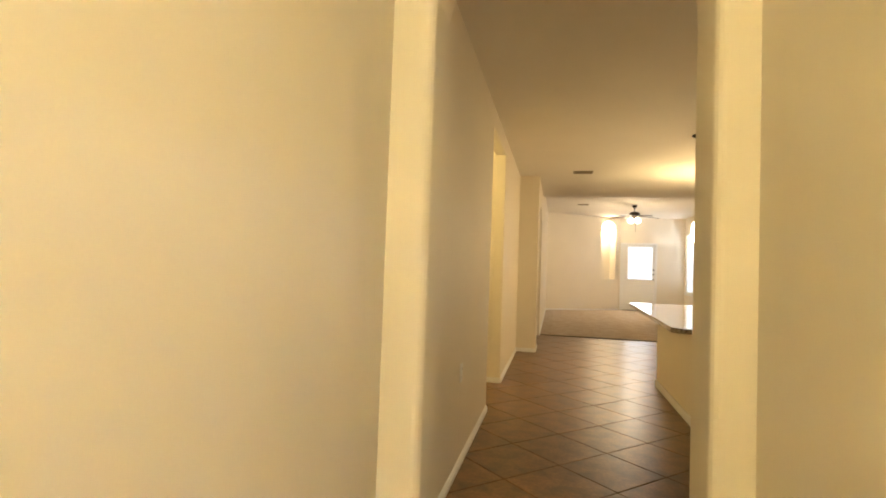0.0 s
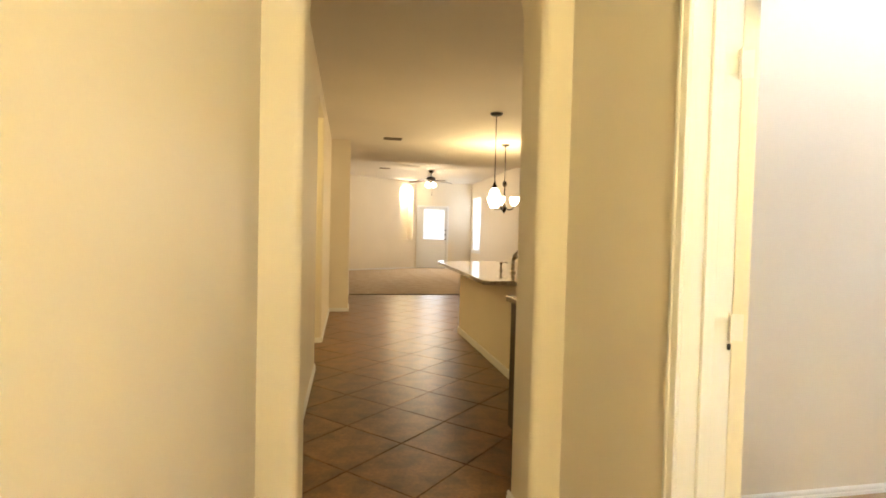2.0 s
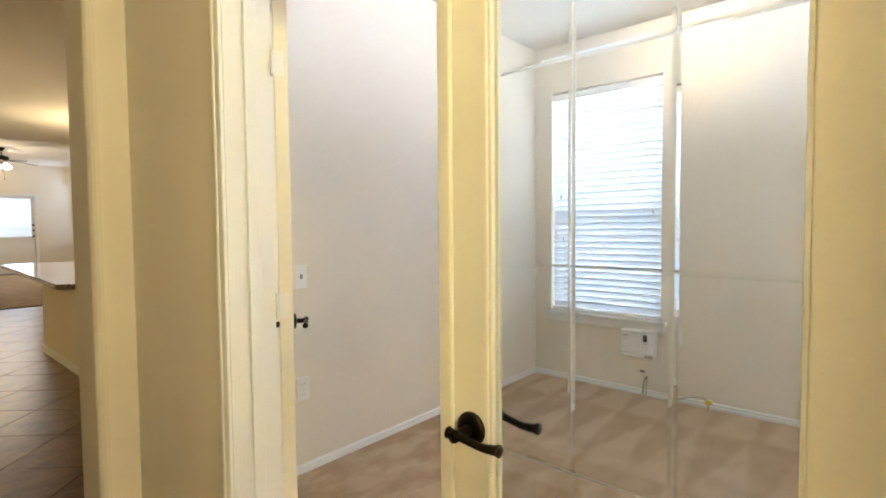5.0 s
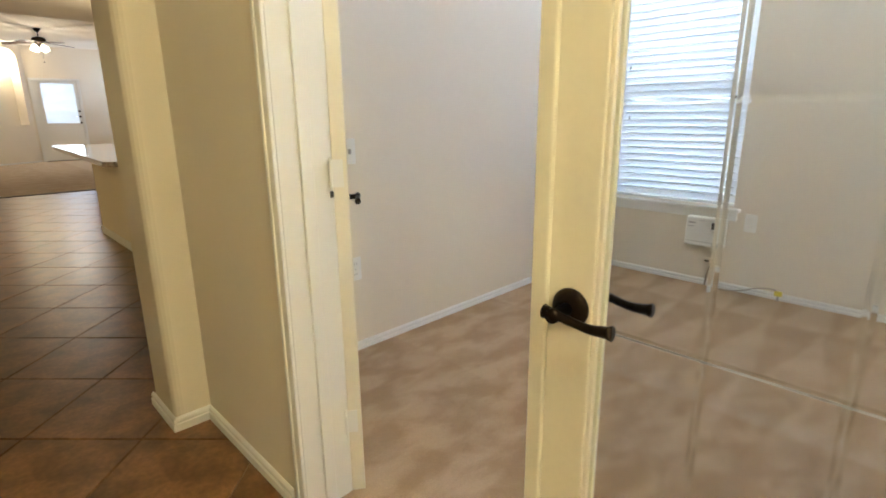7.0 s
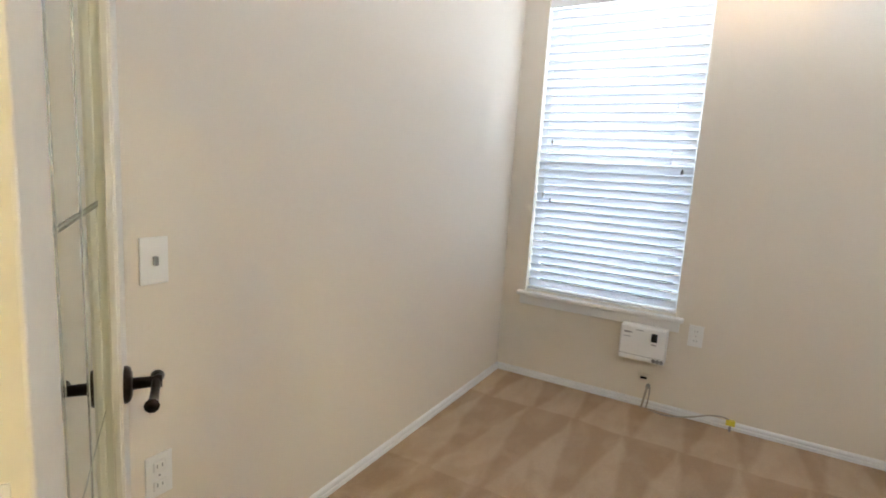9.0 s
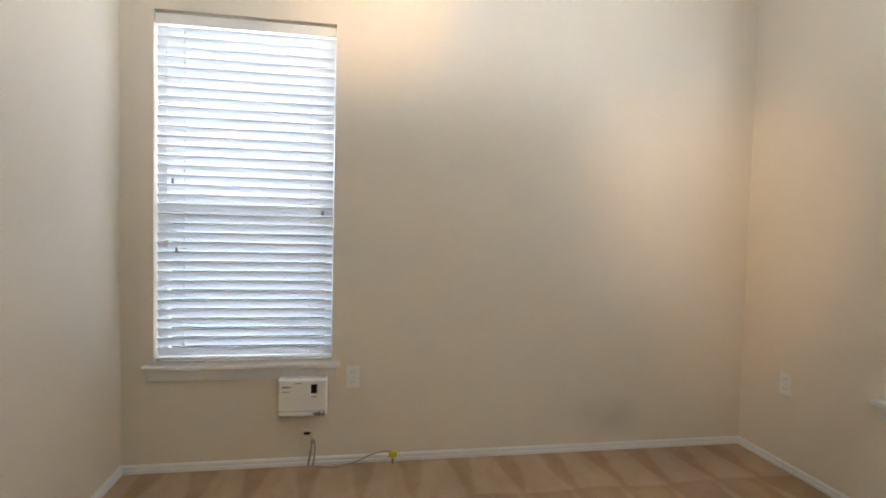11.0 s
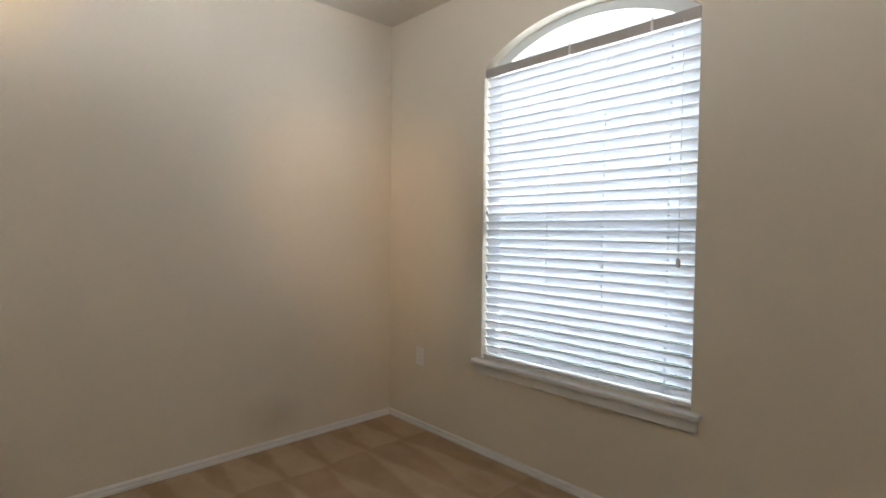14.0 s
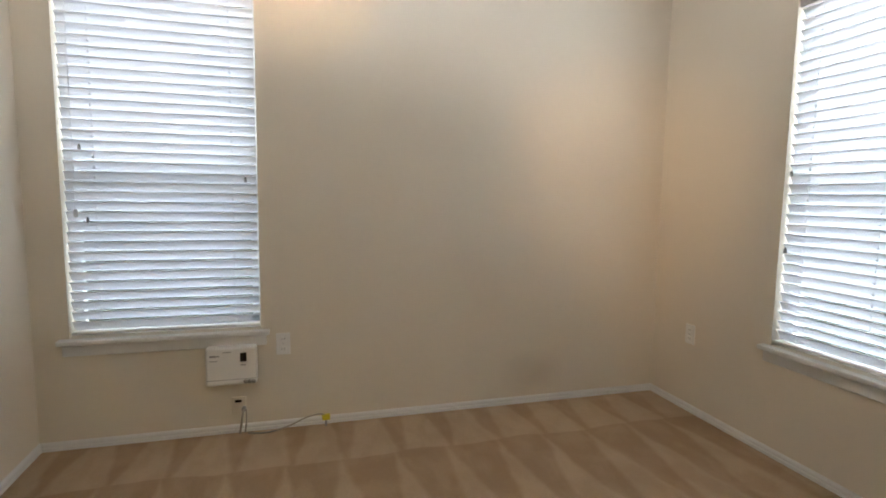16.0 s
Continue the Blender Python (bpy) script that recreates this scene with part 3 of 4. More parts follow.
def glazed_leaf(m, v0, label, astragal):
    """A leaf from its hinge line along local x, its thickness along local y from v0; three by five lights."""
    d = thing("glazed_door", m, label, "door", "double doors of the study")
    v1 = v0 + 0.042
    zb, zt = 0.016, 2.030
    g0, g1, gz0, gz1 = 0.100, LW - 0.112, 0.125, 1.930
    moulding("hinge_stile", 0.003, g0, v0, v1, zb, zt, LEAFPAINT, d, "", 0.003)
    moulding("lock_stile", g1, LW - 0.003, v0, v1, zb, zt, LEAFPAINT, d, "", 0.003)
    moulding("top_rail", g0, g1, v0, v1, gz1, zt, LEAFPAINT, d, "", 0.002)
    moulding("bottom_rail", g0, g1, v0, v1, zb, gz0, LEAFPAINT, d, "", 0.002)
    mid = (v0 + v1) / 2
    gl = part("glass_pane", box(g0 + 0.001, g1 - 0.001, mid - 0.004, mid + 0.004, gz0 + 0.001, gz1 - 0.001), LEAFGLASS, d, "clear glass with fine bevelled dividing lines")
    gl.visible_shadow = False
    for k in (1, 2):
        u = g0 + (g1 - g0) * k / 3
        part("glass_bar", ridge(gz1 - gz0, 0.007, 0.0030, pose(u, mid + 0.0045, gz0)), GROOVE, gl).visible_shadow = False
    for k in range(1, 5):
        z = gz0 + (gz1 - gz0) * k / 5
        part("glass_bar", ridge(g1 - g0, 0.005, 0.0014, pose(g0, mid + 0.0046, z, 0, 90, 0)), GROOVE, gl).visible_shadow = False
    for a, b in ((g0, g0 + 0.008), (g1 - 0.008, g1)):
        for y0, y1 in ((v0 + 0.004, mid - 0.006), (mid + 0.006, v1 - 0.004)):
            moulding("glazing_bead", a, b, y0, y1, gz0, gz1, LEAFPAINT, d, "", 0.002)
    if astragal:
        moulding("astragal", LW - 0.030, LW + 0.003, v1 + 0.001, v1 + 0.013, zb, zt, LEAFPAINT, d, "moulded meeting strip", 0.004)
    for out, face in ((-1, v0), (1, v1)):
        lever_set(d, LW - 0.072, 0.876, face, out, -1)
    return d


# open leaf: swung far into the study; shut leaf: in its frame
glazed_leaf(pose(1.030, -0.668, 0, 0, 0, 58), -0.044, "cream glazed door leaf swung wide open into the study", False)
glazed_leaf(pose(1.030, -2.106, 0, 0, 0, 90), 0.0, "cream glazed door leaf standing shut with a bronze lever", True)

frame_ob = thing("door_frame", pose(0, 0, 0), "white painted frame and casing of the double doors", "door frame", "", "structure")
for y0, y1 in ((-0.665, DY1), (DY0, -2.108)):
    moulding("jamb", XD0 - 0.004, XD1 + 0.004, y0, y1, 0.0, DH - 0.02, TRIM, frame_ob, "", 0.002)
moulding("head_jamb", XD0 - 0.004, XD1 + 0.004, -2.108, -0.665, DH - 0.022, DH, TRIM, frame_ob, "", 0.002)
for y0, y1 in ((-0.677, -0.665), (-2.108, -2.096)):
    moulding("door_stop", 0.935, 0.972, y0, y1, 0.0, DH - 0.022, TRIM, frame_ob, "", 0.003)
for x0, x1, sgn in ((XD0 - 0.014, XD0 - 0.0005, -1), (XD1 + 0.0005, XD1 + 0.018, 1)):
    for y0, y1 in ((-0.663, -0.617), (-2.157, -2.111)):
        made = box(x0, x1, y0, y1, 0.0, DH + 0.055, 0.004)
        box(x0 - 0.004 if sgn < 0 else x1 - 0.008, x0 + 0.008 if sgn < 0 else x1 + 0.004, y0 + (0.027 if y0 > -1 else 0.004), y1 - (0.004 if y0 > -1 else 0.027), 0.0, DH + 0.05, 0.003, 2, made)
        part("casing", made, TRIM, frame_ob, "moulded white casing")
    moulding("head_casing", x0, x1, -2.111, -0.663, DH - 0.012, DH + 0.055, TRIM, frame_ob, "", 0.004)
for z in (0.27, 1.040, 1.777):
    hinge_part("hinge", frame_ob, pose(1.028, -0.662, z, 0, 0, 148))
    hinge_part("hinge", frame_ob, pose(1.036, -2.112, z, 0, 0, 0))


part("hinge_bumper", lathe([(0.005, 0.0), (0.007, 0.003), (0.007, 0.016), (0.004, 0.018)], 12), BLACK, frame_ob, "black rubber bumper under the hinge pin", True, pose(1.028, -0.662, 0.974))


# ---- small fixtures of the study ----
def wall_plate(m, label, kind="outlet"):
    p = thing("wall_outlet" if kind == "outlet" else "light_switch", m, label, kind if kind == "outlet" else "switch", "wall plates")
    part("plate", box(-0.037, 0.037, 0.0, 0.006, -0.060, 0.060, 0.003), PLASTIC, p)
    if kind == "outlet":
        for dz in (-0.027, 0.027):
            f = part("socket", box(-0.017, 0.017, 0.005, 0.0085, dz - 0.015, dz + 0.015, 0.003), PLASTIC, p)
            for u in (-0.007, 0.007):
                part("slot", box(u - 0.0013, u + 0.0013, 0.0080, 0.0092, dz - 0.004, dz + 0.006), GREYPLASTIC, f)
    else:
        part("toggle", box(-0.006, 0.006, 0.005, 0.016, -0.012, 0.012, 0.003), GREYPLASTIC, p)
    part("screw", lathe([(0.003, 0), (0.003, 0.0012), (0.001, 0.0014)], 8), GREYPLASTIC, p, "", False, pose(0, 0.0062, 0, -90, 0, 0))
    return p


wall_plate(pose(XE - 0.0005, -0.928, 0.487, 0, 0, 90), "white double outlet on the wall beside the window")
wall_plate(pose(3.664, YS + 0.0005, 0.487), "white double outlet low on the study wall")
wall_plate(pose(1.66, 0.188, 0.45, 0, 0, 181), "white double outlet low on the plain study wall")
wall_plate(pose(1.66, 0.188, 1.03, 0, 0, 181), "white light switch on the plain study wall", "switch")
wall_plate(pose(XH + 0.0005, 1.55, 0.60, 0, 0, -90), "white outlet on the hall wall")

box_ob = thing("wall_control_box", pose(XE - 0.0005, -0.670, 0.392, 0, 0, 90), "white plastic control box with a small dark display under the window", "control box")
part("housing", box(-0.125, 0.125, 0.0, 0.072, -0.092, 0.108, 0.012, 3), PLASTIC, box_ob)
part("display", box(-0.075, -0.043, 0.070, 0.0735, 0.032, 0.080, 0.001), BLACK, box_ob, "small dark display")
part("lettering", box(0.072, 0.104, 0.0715, 0.0727, 0.062, 0.072), GREYPLASTIC, box_ob, "grey printed mark")
part("lettering", box(0.058, 0.070, 0.0715, 0.0727, 0.064, 0.070), GREYPLASTIC, box_ob)
part("lettering", box(0.066, 0.104, 0.0715, 0.0727, 0.040, 0.044), GREYPLASTIC, box_ob)
part("lettering", box(0.000, 0.040, 0.0715, 0.0727, 0.084, 0.088), GREYPLASTIC, box_ob)
part("lettering", box(-0.072, -0.046, 0.0715, 0.0727, 0.012, 0.018), GREYPLASTIC, box_ob)
part("cover_seam", box(-0.120, 0.120, 0.0700, 0.0726, -0.062, -0.0595), GREYPLASTIC, box_ob)
for k in range(3):
    part("cable_gland", lathe([(0.010, 0), (0.010, 0.018), (0.006, 0.024)], 12), GREYPLASTIC, box_ob, "", True, pose(-0.105 + 0.020 * k, 0.066, -0.074, -90, 0, 20))

jack = thing("cable_jack", pose(XE - 0.0005, -0.695, 0.165, 0, 0, 90), "small cream-painted cable jack with grey wires", "jack")
part("plate", box(-0.036, 0.036, 0.0, 0.008, -0.045, 0.045, 0.003), PAINT, jack)
part("port", box(-0.014, 0.020, 0.007, 0.018, 0.018, 0.030, 0.002), BLACK, jack)
part("connector", lathe([(0.012, 0), (0.012, 0.025), (0.006, 0.03)], 12), GREYPLASTIC, jack, "", True, pose(-0.026, 0.006, -0.018, -90, 0, 0))


def wire(name, pts, r, mat, label):
    """A cable through a few points, rounded between them."""
    P = [Vector(p) for p in pts]
    out = []
    for k in range(len(P) - 1):
        a, b = P[k], P[k + 1]
        ta = (P[k + 1] - P[max(k - 1, 0)]) * 0.5
        tb = (P[min(k + 2, len(P) - 1)] - P[k]) * 0.5
        for j in range(8):
            t = j / 8
            out.append(a * (2 * t ** 3 - 3 * t * t + 1) + ta * (t ** 3 - 2 * t * t + t) + b * (3 * t * t - 2 * t ** 3) + tb * (t ** 3 - t * t))
    out.append(P[-1])
    return tagged(part(name, sweep(out, r, 8), mat, None, "", True), label, "cable")


wire("cable", [(3.965, -0.72, 0.15), (3.945, -0.715, 0.11), (3.965, -0.705, 0.05), (3.960, -0.70, 0.018)], 0.006, CABLE, "thick grey cable hanging from the jack to the carpet")
wire("cable", [(3.965, -0.735, 0.15), (3.950, -0.735, 0.09), (3.970, -0.725, 0.018)], 0.004, CABLE, "thin grey cable hanging from the jack to the carpet")
plug_wire = wire("cable", [(3.955, -0.74, 0.020), (3.935, -0.84, 0.022), (3.925, -0.95, 0.050), (3.930, -1.04, 0.085), (3.945, -1.11, 0.092), (3.955, -1.145, 0.078)], 0.0042, CABLE, "thin grey cable looping over the carpet")
yp = thing("cable_plug", pose(3.957, -1.150, 0.016), "yellow cable connector standing at the baseboard", "connector")
part("connector_body", box(-0.011, 0.011, -0.022, 0.022, 0.034, 0.066, 0.004), YELLOW, yp)
part("connector_tail", lathe([(0.006, 0.0), (0.007, 0.02), (0.005, 0.036)], 10), GREYPLASTIC, yp, "", True)

# faint scuff on the east wall above the baseboard
scuff = bpy.data.materials.new("wall_scuff")
scuff.use_nodes = True
n, l = scuff.node_tree.nodes, scuff.node_tree.links
co, gr, no = n.new("ShaderNodeTexCoord"), n.new("ShaderNodeTexGradient"), n.new("ShaderNodeTexNoise")
gr.gradient_type = "SPHERICAL"
no.inputs["Scale"].default_value, no.inputs["Detail"].default_value = 5, 5
mp, mu, mx, tr = n.new("ShaderNodeMapping"), n.new("ShaderNodeMath"), n.new("ShaderNodeMixShader"), n.new("ShaderNodeBsdfTransparent")
mp.inputs["Scale"].default_value = (1, 4.2, 6.5)
l.new(co.outputs["Object"], mp.inputs["Vector"])
l.new(mp.outputs["Vector"], gr.inputs["Vector"])
l.new(co.outputs["Object"], no.inputs["Vector"])
mu.operation = "MULTIPLY"
l.new(gr.outputs["Fac"], mu.inputs[0])
l.new(no.outputs["Fac"], mu.inputs[1])
faint = n.new("ShaderNodeMath")
faint.operation = "MULTIPLY"
faint.inputs[1].default_value = 0.12
l.new(mu.outputs[0], faint.inputs[0])
l.new(faint.outputs[0], mx.inputs["Fac"])
l.new(tr.outputs[0], mx.inputs[1])
n["Principled BSDF"].inputs["Base Color"].default_value = (0.42, 0.31, 0.21, 1)
l.new(n["Principled BSDF"].outputs[0], mx.inputs[2])
l.new(mx.outputs[0], n["Material Output"].inputs["Surface"])
st = tagged(part("wall_scuff", box(-0.0006, 0.0006, -0.24, 0.24, -0.155, 0.155), scuff), "faint brown scuff on the cream wall", "scuff", "", "structure")
st.matrix_basis = pose(XE - 0.003, -2.42, 0.21)

# ---- kitchen ----
pony = thing("peninsula", pose(0, 0, 0), "cream half wall of a kitchen peninsula", "peninsula", "", "structure")
part("half_wall", box(1.40, 1.54, 1.98, 4.58, -0.005, 0.895, 0.012, 3), PAINT, pony)
part("base_cabinet", box(1.545, 2.13, 1.98, 4.58, 0.0, 0.893), DARKWOOD, pony, "dark stained cabinets")
part("baseboard", box(1.386, 1.399, 1.975, 4.585, 0.0, 0.078, 0.003), TRIM, pony)
part("baseboard", box(1.386, 1.56, 4.581, 4.594, 0.0, 0.078, 0.003), TRIM, pony)
top_outline = [(0.985, 1.90), (1.05, 1.84), (2.16, 1.84), (2.16, 4.66), (1.16, 4.66), (1.09, 4.60)]
made = bmesh.new()
f = made.faces.new([made.verts.new((x, y, 0.897)) for x, y in top_outline])
for v in bmesh.ops.extrude_face_region(made, geom=[f])["geom"]:
    if isinstance(v, bmesh.types.BMVert):
        v.co.z += 0.033
bmesh.ops.bevel(made, geom=made.edges[:], offset=0.007, segments=2, affect="EDGES")
tagged(part("granite_worktop", made, GRANITE), "polished brown granite worktop on the peninsula", "worktop")

tap = thing("kitchen_tap", pose(1.50, 2.72, 0.931), "brushed metal kitchen tap at the sink edge", "tap")
part("base", lathe([(0.030, 0), (0.030, 0.008), (0.022, 0.016), (0.019, 0.09), (0.017, 0.12)], 20), STEEL, tap, "", True)
part("spout", sweep([(0, 0, 0.10), (0.01, 0, 0.16), (0.05, 0, 0.205), (0.11, 0, 0.215), (0.165, 0, 0.185), (0.19, 0, 0.14)], [0.016, 0.015, 0.014, 0.013, 0.014, 0.015], 12), STEEL, tap, "", True)
part("lever", sweep([(0, 0, 0.11), (0.05, 0.02, 0.15), (0.12, 0.03, 0.20)], [0.011, 0.009, 0.011], 10), STEEL, tap, "", True)
soap = thing("soap_dispenser", pose(1.46, 2.98, 0.931), "small brushed metal soap dispenser by the tap", "dispenser")
part("body", lathe([(0.020, 0), (0.020, 0.006), (0.012, 0.012), (0.011, 0.06), (0.016, 0.065), (0.016, 0.085)], 16), STEEL, soap, "", True)
part("nozzle", sweep([(0, 0, 0.078), (0.05, 0, 0.084), (0.07, 0, 0.070)], 0.006, 8), STEEL, soap, "", True)

cab = thing("base_cabinet", pose(0, 0, 0), "dark stained kitchen base cabinet", "cabinet")
part("body", box(0.960, 2.6, YA1 + 0.005, 1.10, 0.10, 0.872, 0.002), DARKWOOD, cab)
part("toe_kick", box(0.965, 2.6, YA1 + 0.005, 1.04, -0.003, 0.10), DARKWOOD, cab)
for k in range(3):
    x = 0.975 + 0.53 * k
    dr = part("door", box(x, x + 0.50, 1.101, 1.121, 0.13, 0.68, 0.004), DARKWOOD, cab)
    part("handle", sweep([(x + 0.46, 1.123, 0.5), (x + 0.46, 1.145, 0.51), (x + 0.46, 1.145, 0.61), (x + 0.46, 1.123, 0.62)], 0.005, 8), STEEL, dr)
    part("drawer", box(x, x + 0.50, 1.101, 1.121, 0.70, 0.86, 0.004), DARKWOOD, cab)
tagged(part("granite_worktop", box(0.935, 2.62, YA1 + 0.003, 1.135, 0.874, 0.906, 0.006), GRANITE), "polished granite worktop on the wall cabinets", "worktop")


# ---- lamps ----
pen = thing("pendant_light", pose(1.68, 4.05, 0), "bronze pendant with a frosted glass shade over the peninsula", "pendant light")
part("canopy", lathe([(0.075, 2.739), (0.075, 2.728), (0.055, 2.715), (0.015, 2.705)], 28), BRONZE, pen, "", True)
part("rod", sweep([(0, 0, 2.71), (0, 0, 1.90)], 0.006, 10), BRONZE, pen)
part("cap", lathe([(0.008, 1.925), (0.016, 1.90), (0.034, 1.858), (0.036, 1.845)], 20), BRONZE, pen, "", True)
part("shade", lathe([(0.034, 1.846), (0.056, 1.81), (0.068, 1.76), (0.066, 1.70), (0.050, 1.615), (0.046, 1.612)], 24), SHADE, pen, "glowing frosted glass shade", True)

ch = thing("chandelier", pose(2.42, 6.05, 0), "bronze chandelier with upturned glass shades", "chandelier")
part("canopy", lathe([(0.065, 2.739), (0.065, 2.728), (0.040, 2.712), (0.012, 2.70)], 24), BRONZE, ch, "", True)
part("rod", sweep([(0, 0, 2.71), (0, 0, 2.14)], 0.007, 10), BRONZE, ch)
part("hub", lathe([(0.01, 2.16), (0.035, 2.13), (0.035, 2.09), (0.012, 2.06), (0.012, 1.80), (0.03, 1.76), (0.055, 1.72), (0.03, 1.68), (0.006, 1.635)], 20), BRONZE, ch, "", True)
for k in range(5):
    a = 2 * math.pi * k / 5 + 0.35
    c, s = math.cos(a), math.sin(a)
    arm = part("arm", sweep([(0.02 * c, 0.02 * s, 1.73), (0.09 * c, 0.09 * s, 1.69), (0.16 * c, 0.16 * s, 1.70), (0.20 * c, 0.20 * s, 1.76)], 0.008, 8), BRONZE, ch, "", True)
    part("shade", lathe([(0.022, 1.765), (0.045, 1.785), (0.068, 1.83), (0.075, 1.88), (0.070, 1.89)], 18), SHADE, ch, "glowing frosted glass shade", True, pose(0.20 * c, 0.20 * s, 0))

fan = thing("ceiling_fan", pose(2.31, 13.0, 0), "dark bronze ceiling fan with a lit lamp cluster", "ceiling fan")
part("canopy", lathe([(0.07, 3.119), (0.07, 3.10), (0.035, 3.05), (0.014, 3.04)], 24), BRONZE, fan, "", True)
part("rod", sweep([(0, 0, 3.06), (0, 0, 2.93)], 0.013, 10), BRONZE, fan)
part("motor", lathe([(0.03, 2.95), (0.10, 2.93), (0.135, 2.90), (0.135, 2.85), (0.09, 2.82), (0.05, 2.78), (0.05, 2.75)], 28), BRONZE, fan, "", True)
for k in range(5):
    a = 360 * k / 5 + 12
    made = bmesh.new()
    outl = [(0.13, -0.03), (0.24, -0.055), (0.60, -0.068), (0.67, -0.045), (0.68, 0.0), (0.67, 0.045), (0.60, 0.068), (0.24, 0.055), (0.13, 0.03)]
    f = made.faces.new([made.verts.new((x, y, 0)) for x, y in outl])
    for v in bmesh.ops.extrude_face_region(made, geom=[f])["geom"]:
        if isinstance(v, bmesh.types.BMVert):
            v.co.z += 0.008
    part("blade", made, BLADEWOOD, fan, "", False, pose(0, 0, 2.84, 0, 0, a) @ pose(0, 0, 0, 12, 5, 0))
for k in range(4):
    a = math.pi * k / 2 + 0.5
    part("shade", lathe([(0.025, 0.0), (0.050, -0.035), (0.066, -0.09), (0.058, -0.125), (0.05, -0.127)], 18), SHADE, fan, "glowing frosted glass shade", True,
         pose(0.10 * math.cos(a), 0.10 * math.sin(a), 2.77) @ pose(0, 0, 0, 0, 0, math.degrees(a)) @ pose(0, 0, 0, 0, -22, 0))
part("pull_chain", sweep([(0.03, 0, 2.76), (0.03, 0, 2.42)], 0.003, 6), BRONZE, fan)
part("chain_ball", lathe([(0.002, 2.40), (0.012, 2.41), (0.012, 2.425), (0.002, 2.435)], 10), BRONZE, fan, "", True, pose(0.03, 0, 0))

for name, where, label in (("foyer_light", (0.25, -2.75), "flush glass ceiling light in the foyer"), ("passage_light", (-1.5, 3.5), "flush glass ceiling light in the side passage")):
    li = thing("flush_ceiling_light", pose(where[0], where[1], 0), label, "ceiling light")
    part("base", lathe([(0.16, H - 0.001), (0.16, H - 0.02), (0.15, H - 0.03)], 28), BRONZE, li, "", True)
    part("shade", lathe([(0.145, H - 0.03), (0.12, H - 0.07), (0.06, H - 0.10), (0.01, H - 0.105)], 28), SHADE, li, "glowing glass bowl", True)
# added fixture, out of view: gives the study's fill light a bowl to sit over
up = thing("fill_bowl", pose(2.40, -1.45, 0.255), "added unseen bronze uplight bowl on a short rod, housing the study's fill light", "pendant light")
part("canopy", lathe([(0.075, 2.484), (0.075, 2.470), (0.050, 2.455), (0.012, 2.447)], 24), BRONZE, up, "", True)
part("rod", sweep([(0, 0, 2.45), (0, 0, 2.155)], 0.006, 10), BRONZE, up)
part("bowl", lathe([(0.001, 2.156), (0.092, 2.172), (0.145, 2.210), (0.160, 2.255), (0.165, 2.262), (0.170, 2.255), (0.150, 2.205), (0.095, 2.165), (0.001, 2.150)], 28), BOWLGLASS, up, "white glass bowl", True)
nb = thing("niche_spotlight", slant @ pose(NI0 + 0.13, 0.15, 0), "small lit lamp at the top of the niche", "lamp")
part("holder", lathe([(0.03, 2.97), (0.03, 2.90), (0.026, 2.88)], 16), BRONZE, nb, "", True)
part("bulb", lathe([(0.024, 2.88), (0.034, 2.85), (0.028, 2.82), (0.008, 2.81)], 16), BULB, nb, "", True)


def ceiling_vent(x, y, z, w, d, label):
    v = thing("ceiling_vent", pose(x, y, z), label, "air vent", "ceiling vents")
    part("backing", box(-w / 2, w / 2, -d / 2, d / 2, -0.006, -0.001), BLACK, v)
    for x0, x1, y0, y1 in ((-w / 2, w / 2, -d / 2, -d / 2 + 0.02), (-w / 2, w / 2, d / 2 - 0.02, d / 2), (-w / 2, -w / 2 + 0.02, -d / 2 + 0.02, d / 2 - 0.02), (w / 2 - 0.02, w / 2, -d / 2 + 0.02, d / 2 - 0.02)):
        moulding("frame_strip", x0, x1, y0, y1, -0.014, -0.006, VENTMETAL, v, "", 0.002)
    n = 7
    for k in range(n):
        y = -d / 2 + 0.025 + (d - 0.05) * (k + 0.5) / n
        part("slat", box(-w / 2 + 0.02, w / 2 - 0.02, -0.007, 0.007, -0.001, 0.001), VENTMETAL, v, "", False, pose(0, y, -0.011, 35, 0, 0))
    return v


ceiling_vent(0.605, 6.08, H, 0.28, 0.16, "dark slatted air vent in the hall ceiling")
ceiling_vent(0.95, 12.9, HL, 0.30, 0.16, "dark slatted air vent in the living room ceiling")

# ---- garden door ----
gd = thing("door_1", pose(0, 0, 0), "white garden door with a blind behind its window, shut", "door", "", "structure")
gx0, gx1, gz0, gz1 = 2.62, 3.40, 1.06, 2.16
for x0, x1, z0, z1 in ((FD0, gx0, 0.03, FDH), (gx1, FD1, 0.03, FDH), (gx0, gx1, 0.03, gz0), (gx0, gx1, gz1, FDH)):
    moulding("door_panel", x0, x1, YF + 0.03, YF + 0.075, z0, z1, TRIM, gd, "", 0.002)
gp = part("pane", box(gx0, gx1, YF + 0.058, YF + 0.062, gz0, gz1), GLASS, gd)
gp.visible_shadow = False
for x0, x1, z0, z1 in ((gx0 - 0.03, gx0 + 0.01, gz0 - 0.03, gz1 + 0.03), (gx1 - 0.01, gx1 + 0.03, gz0 - 0.03, gz1 + 0.03), (gx0 + 0.01, gx1 - 0.01, gz0 - 0.03, gz0 + 0.01), (gx0 + 0.01, gx1 - 0.01, gz1 - 0.01, gz1 + 0.03)):
    moulding("window_frame", x0, x1, YF + 0.012, YF + 0.029, z0, z1, TRIM, gd, "", 0.003)
me = mesh_of("slat", box(0, gx1 - gx0 - 0.02, -0.012, 0.012, -0.001, 0.001), SLAT)
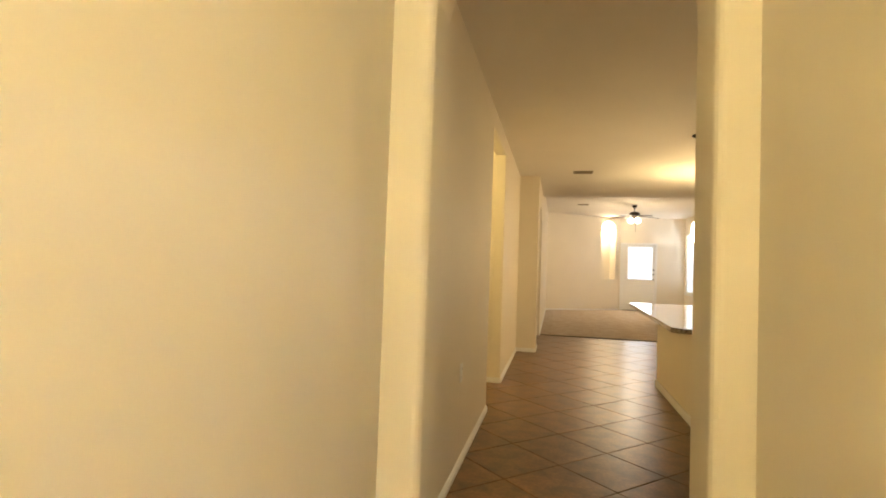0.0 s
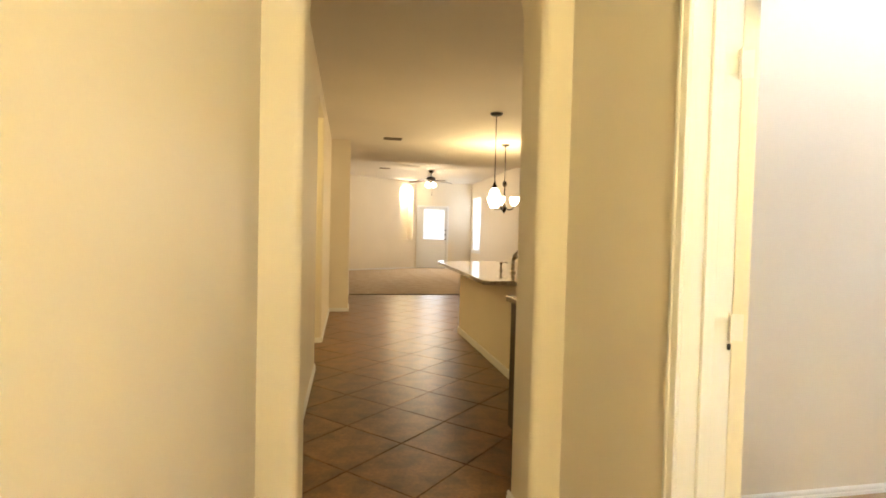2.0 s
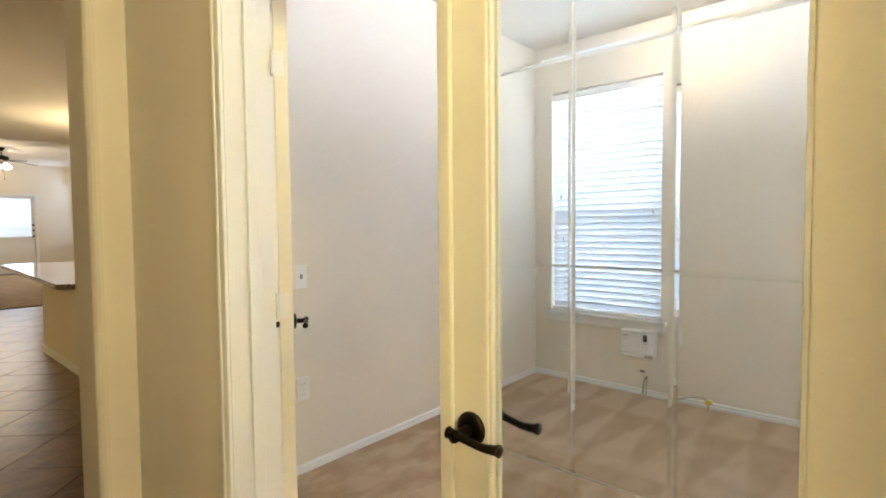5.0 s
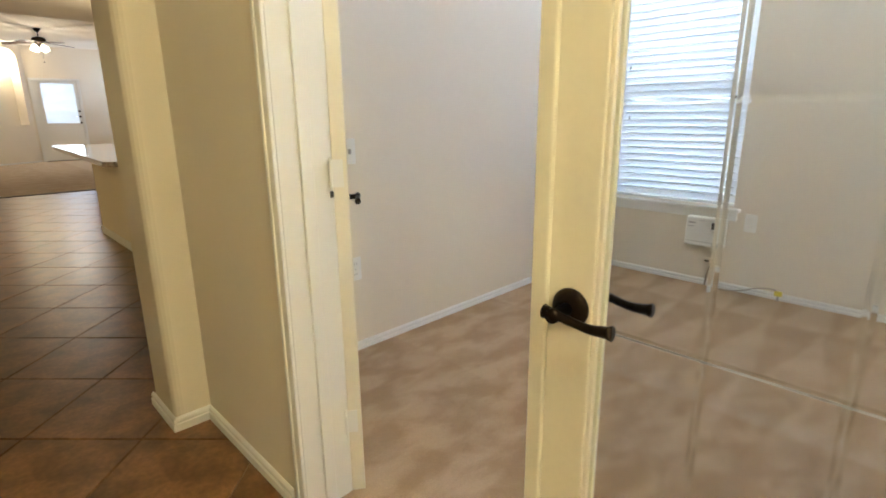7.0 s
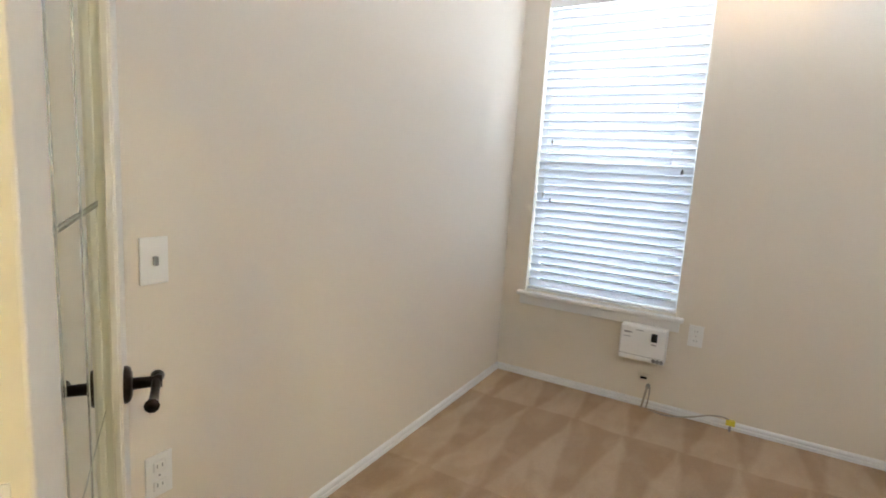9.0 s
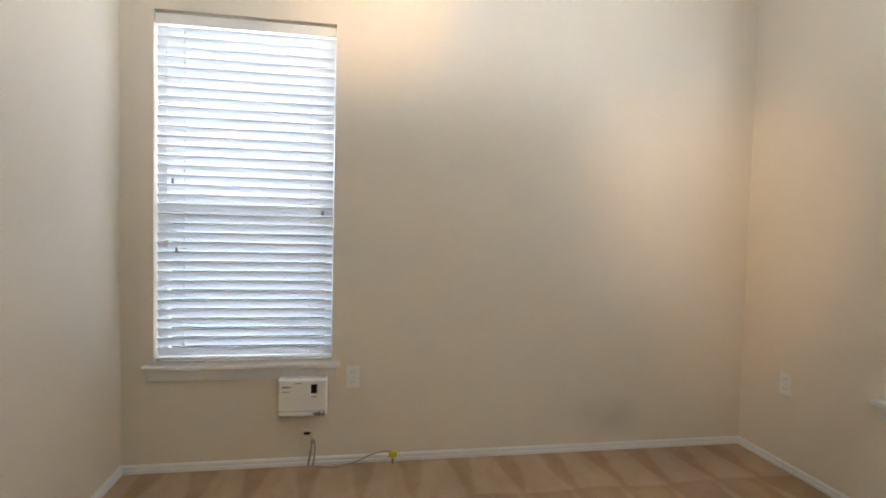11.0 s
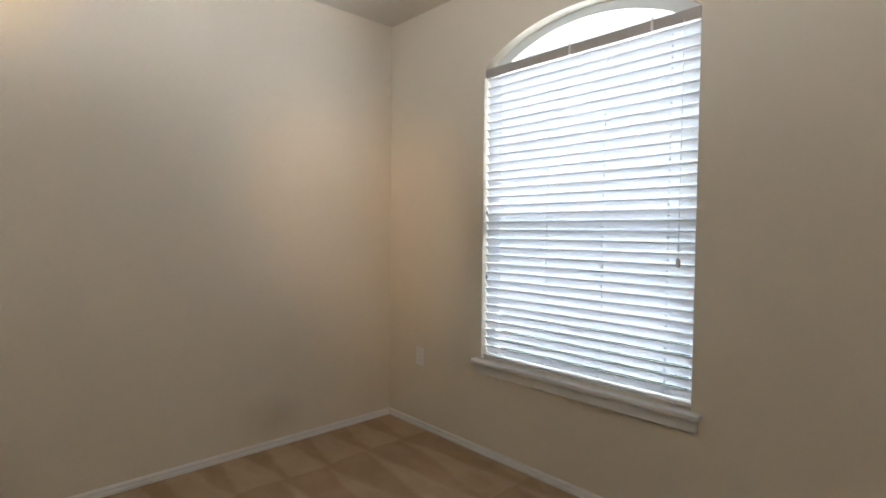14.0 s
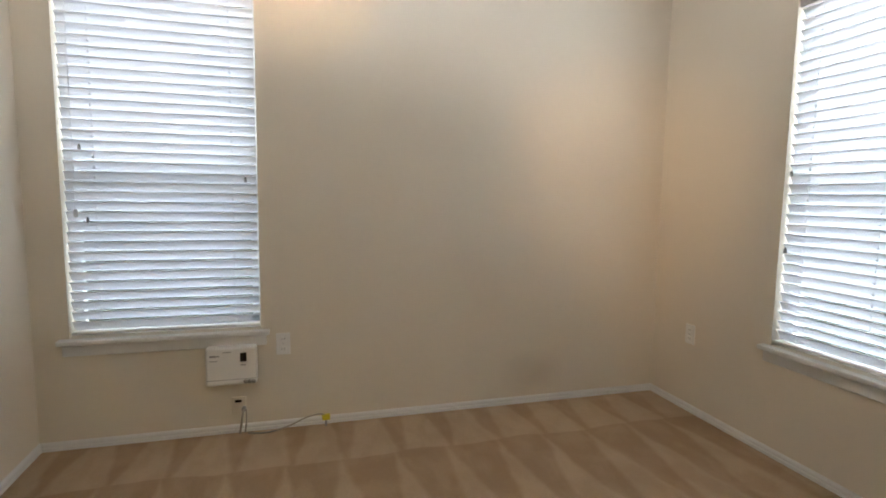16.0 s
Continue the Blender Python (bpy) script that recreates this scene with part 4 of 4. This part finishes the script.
for k in range(36):
    shared("slat", me, gd, pose(gx0 + 0.01, YF + 0.043, gz0 + 0.02 + (gz1 - gz0 - 0.04) * k / 35, 50, 0, 0))
for x0, x1, z0, z1 in ((FD0 - 0.085, FD0 - 0.004, 0.0, FDH + 0.085), (FD1 + 0.012, FD1 + 0.085, 0.0, FDH + 0.085), (FD0 - 0.012, FD1 + 0.012, FDH + 0.012, FDH + 0.085)):
    moulding("casing", x0, x1, YF - 0.018, YF - 0.0005, z0, z1, TRIM, gd, "", 0.004)
for x0, x1, z0, z1 in ((FD0 - 0.03, FD0 - 0.002, 0.0, FDH + 0.03), (FD1 + 0.002, FD1 + 0.03, 0.0, FDH + 0.03), (FD0 - 0.002, FD1 + 0.002, FDH + 0.002, FDH + 0.03)):
    moulding("jamb", x0, x1, YF, YF + 0.12, z0, z1, TRIM, gd, "", 0.002)
moulding("threshold", FD0, FD1, YF - 0.03, YF + 0.12, 0.0, 0.03, BLACK, gd, "dark threshold", 0.003)
for z in (1.08, 1.25, 1.40):
    part("knob", lathe([(0.032, 0), (0.032, 0.01), (0.014, 0.014), (0.014, 0.03), (0.030, 0.04), (0.026, 0.062), (0.008, 0.068)], 16), BRONZE, gd, "dark bronze knob", True, pose(FD1 - 0.03, YF + 0.03, z, 90, 0, 0))

# ---- floor tiles, laid at 45 degrees ----
floor_ob = bpy.data.objects["floor"]
P, J = 0.465, 0.004
tb = box(-(P - J) / 2, (P - J) / 2, -(P - J) / 2, (P - J) / 2, -0.006, 0.0)
bmesh.ops.bevel(tb, geom=[e for e in tb.edges if all(v.co.z > -0.001 for v in e.verts)], offset=0.003, segments=1, affect="EDGES")
tile_mesh = mesh_of("tile", tb, TILE)
c45 = math.sqrt(0.5)
cells = []
for i in range(-30, 40):
    for j in range(-30, 40):
        u, v = (i + 0.5) * P, (j + 0.5) * P
        x, y = 0.63 + (u - v) * c45, 1.47 + (u + v) * c45
        foyer = -0.62 < x < 1.05 and -3.6 < y < 0.5
        hall = -0.6 < x < 4.5 and 0.3 < y < 8.85
        side = -2.9 < x <= -0.6 and 2.7 < y < 4.3
        if foyer or hall or side:
            cells.append((x, y))
cells.sort(key=lambda c: math.hypot(c[0] - 0.5, 0.6 * (c[1] - 2.5)))
for x, y in cells[:300]:
    shared("tile", tile_mesh, floor_ob, pose(x, y, random.uniform(-0.0003, 0.0003), random.uniform(-0.02, 0.02), random.uniform(-0.02, 0.02), 45 + 90 * random.randrange(4)))
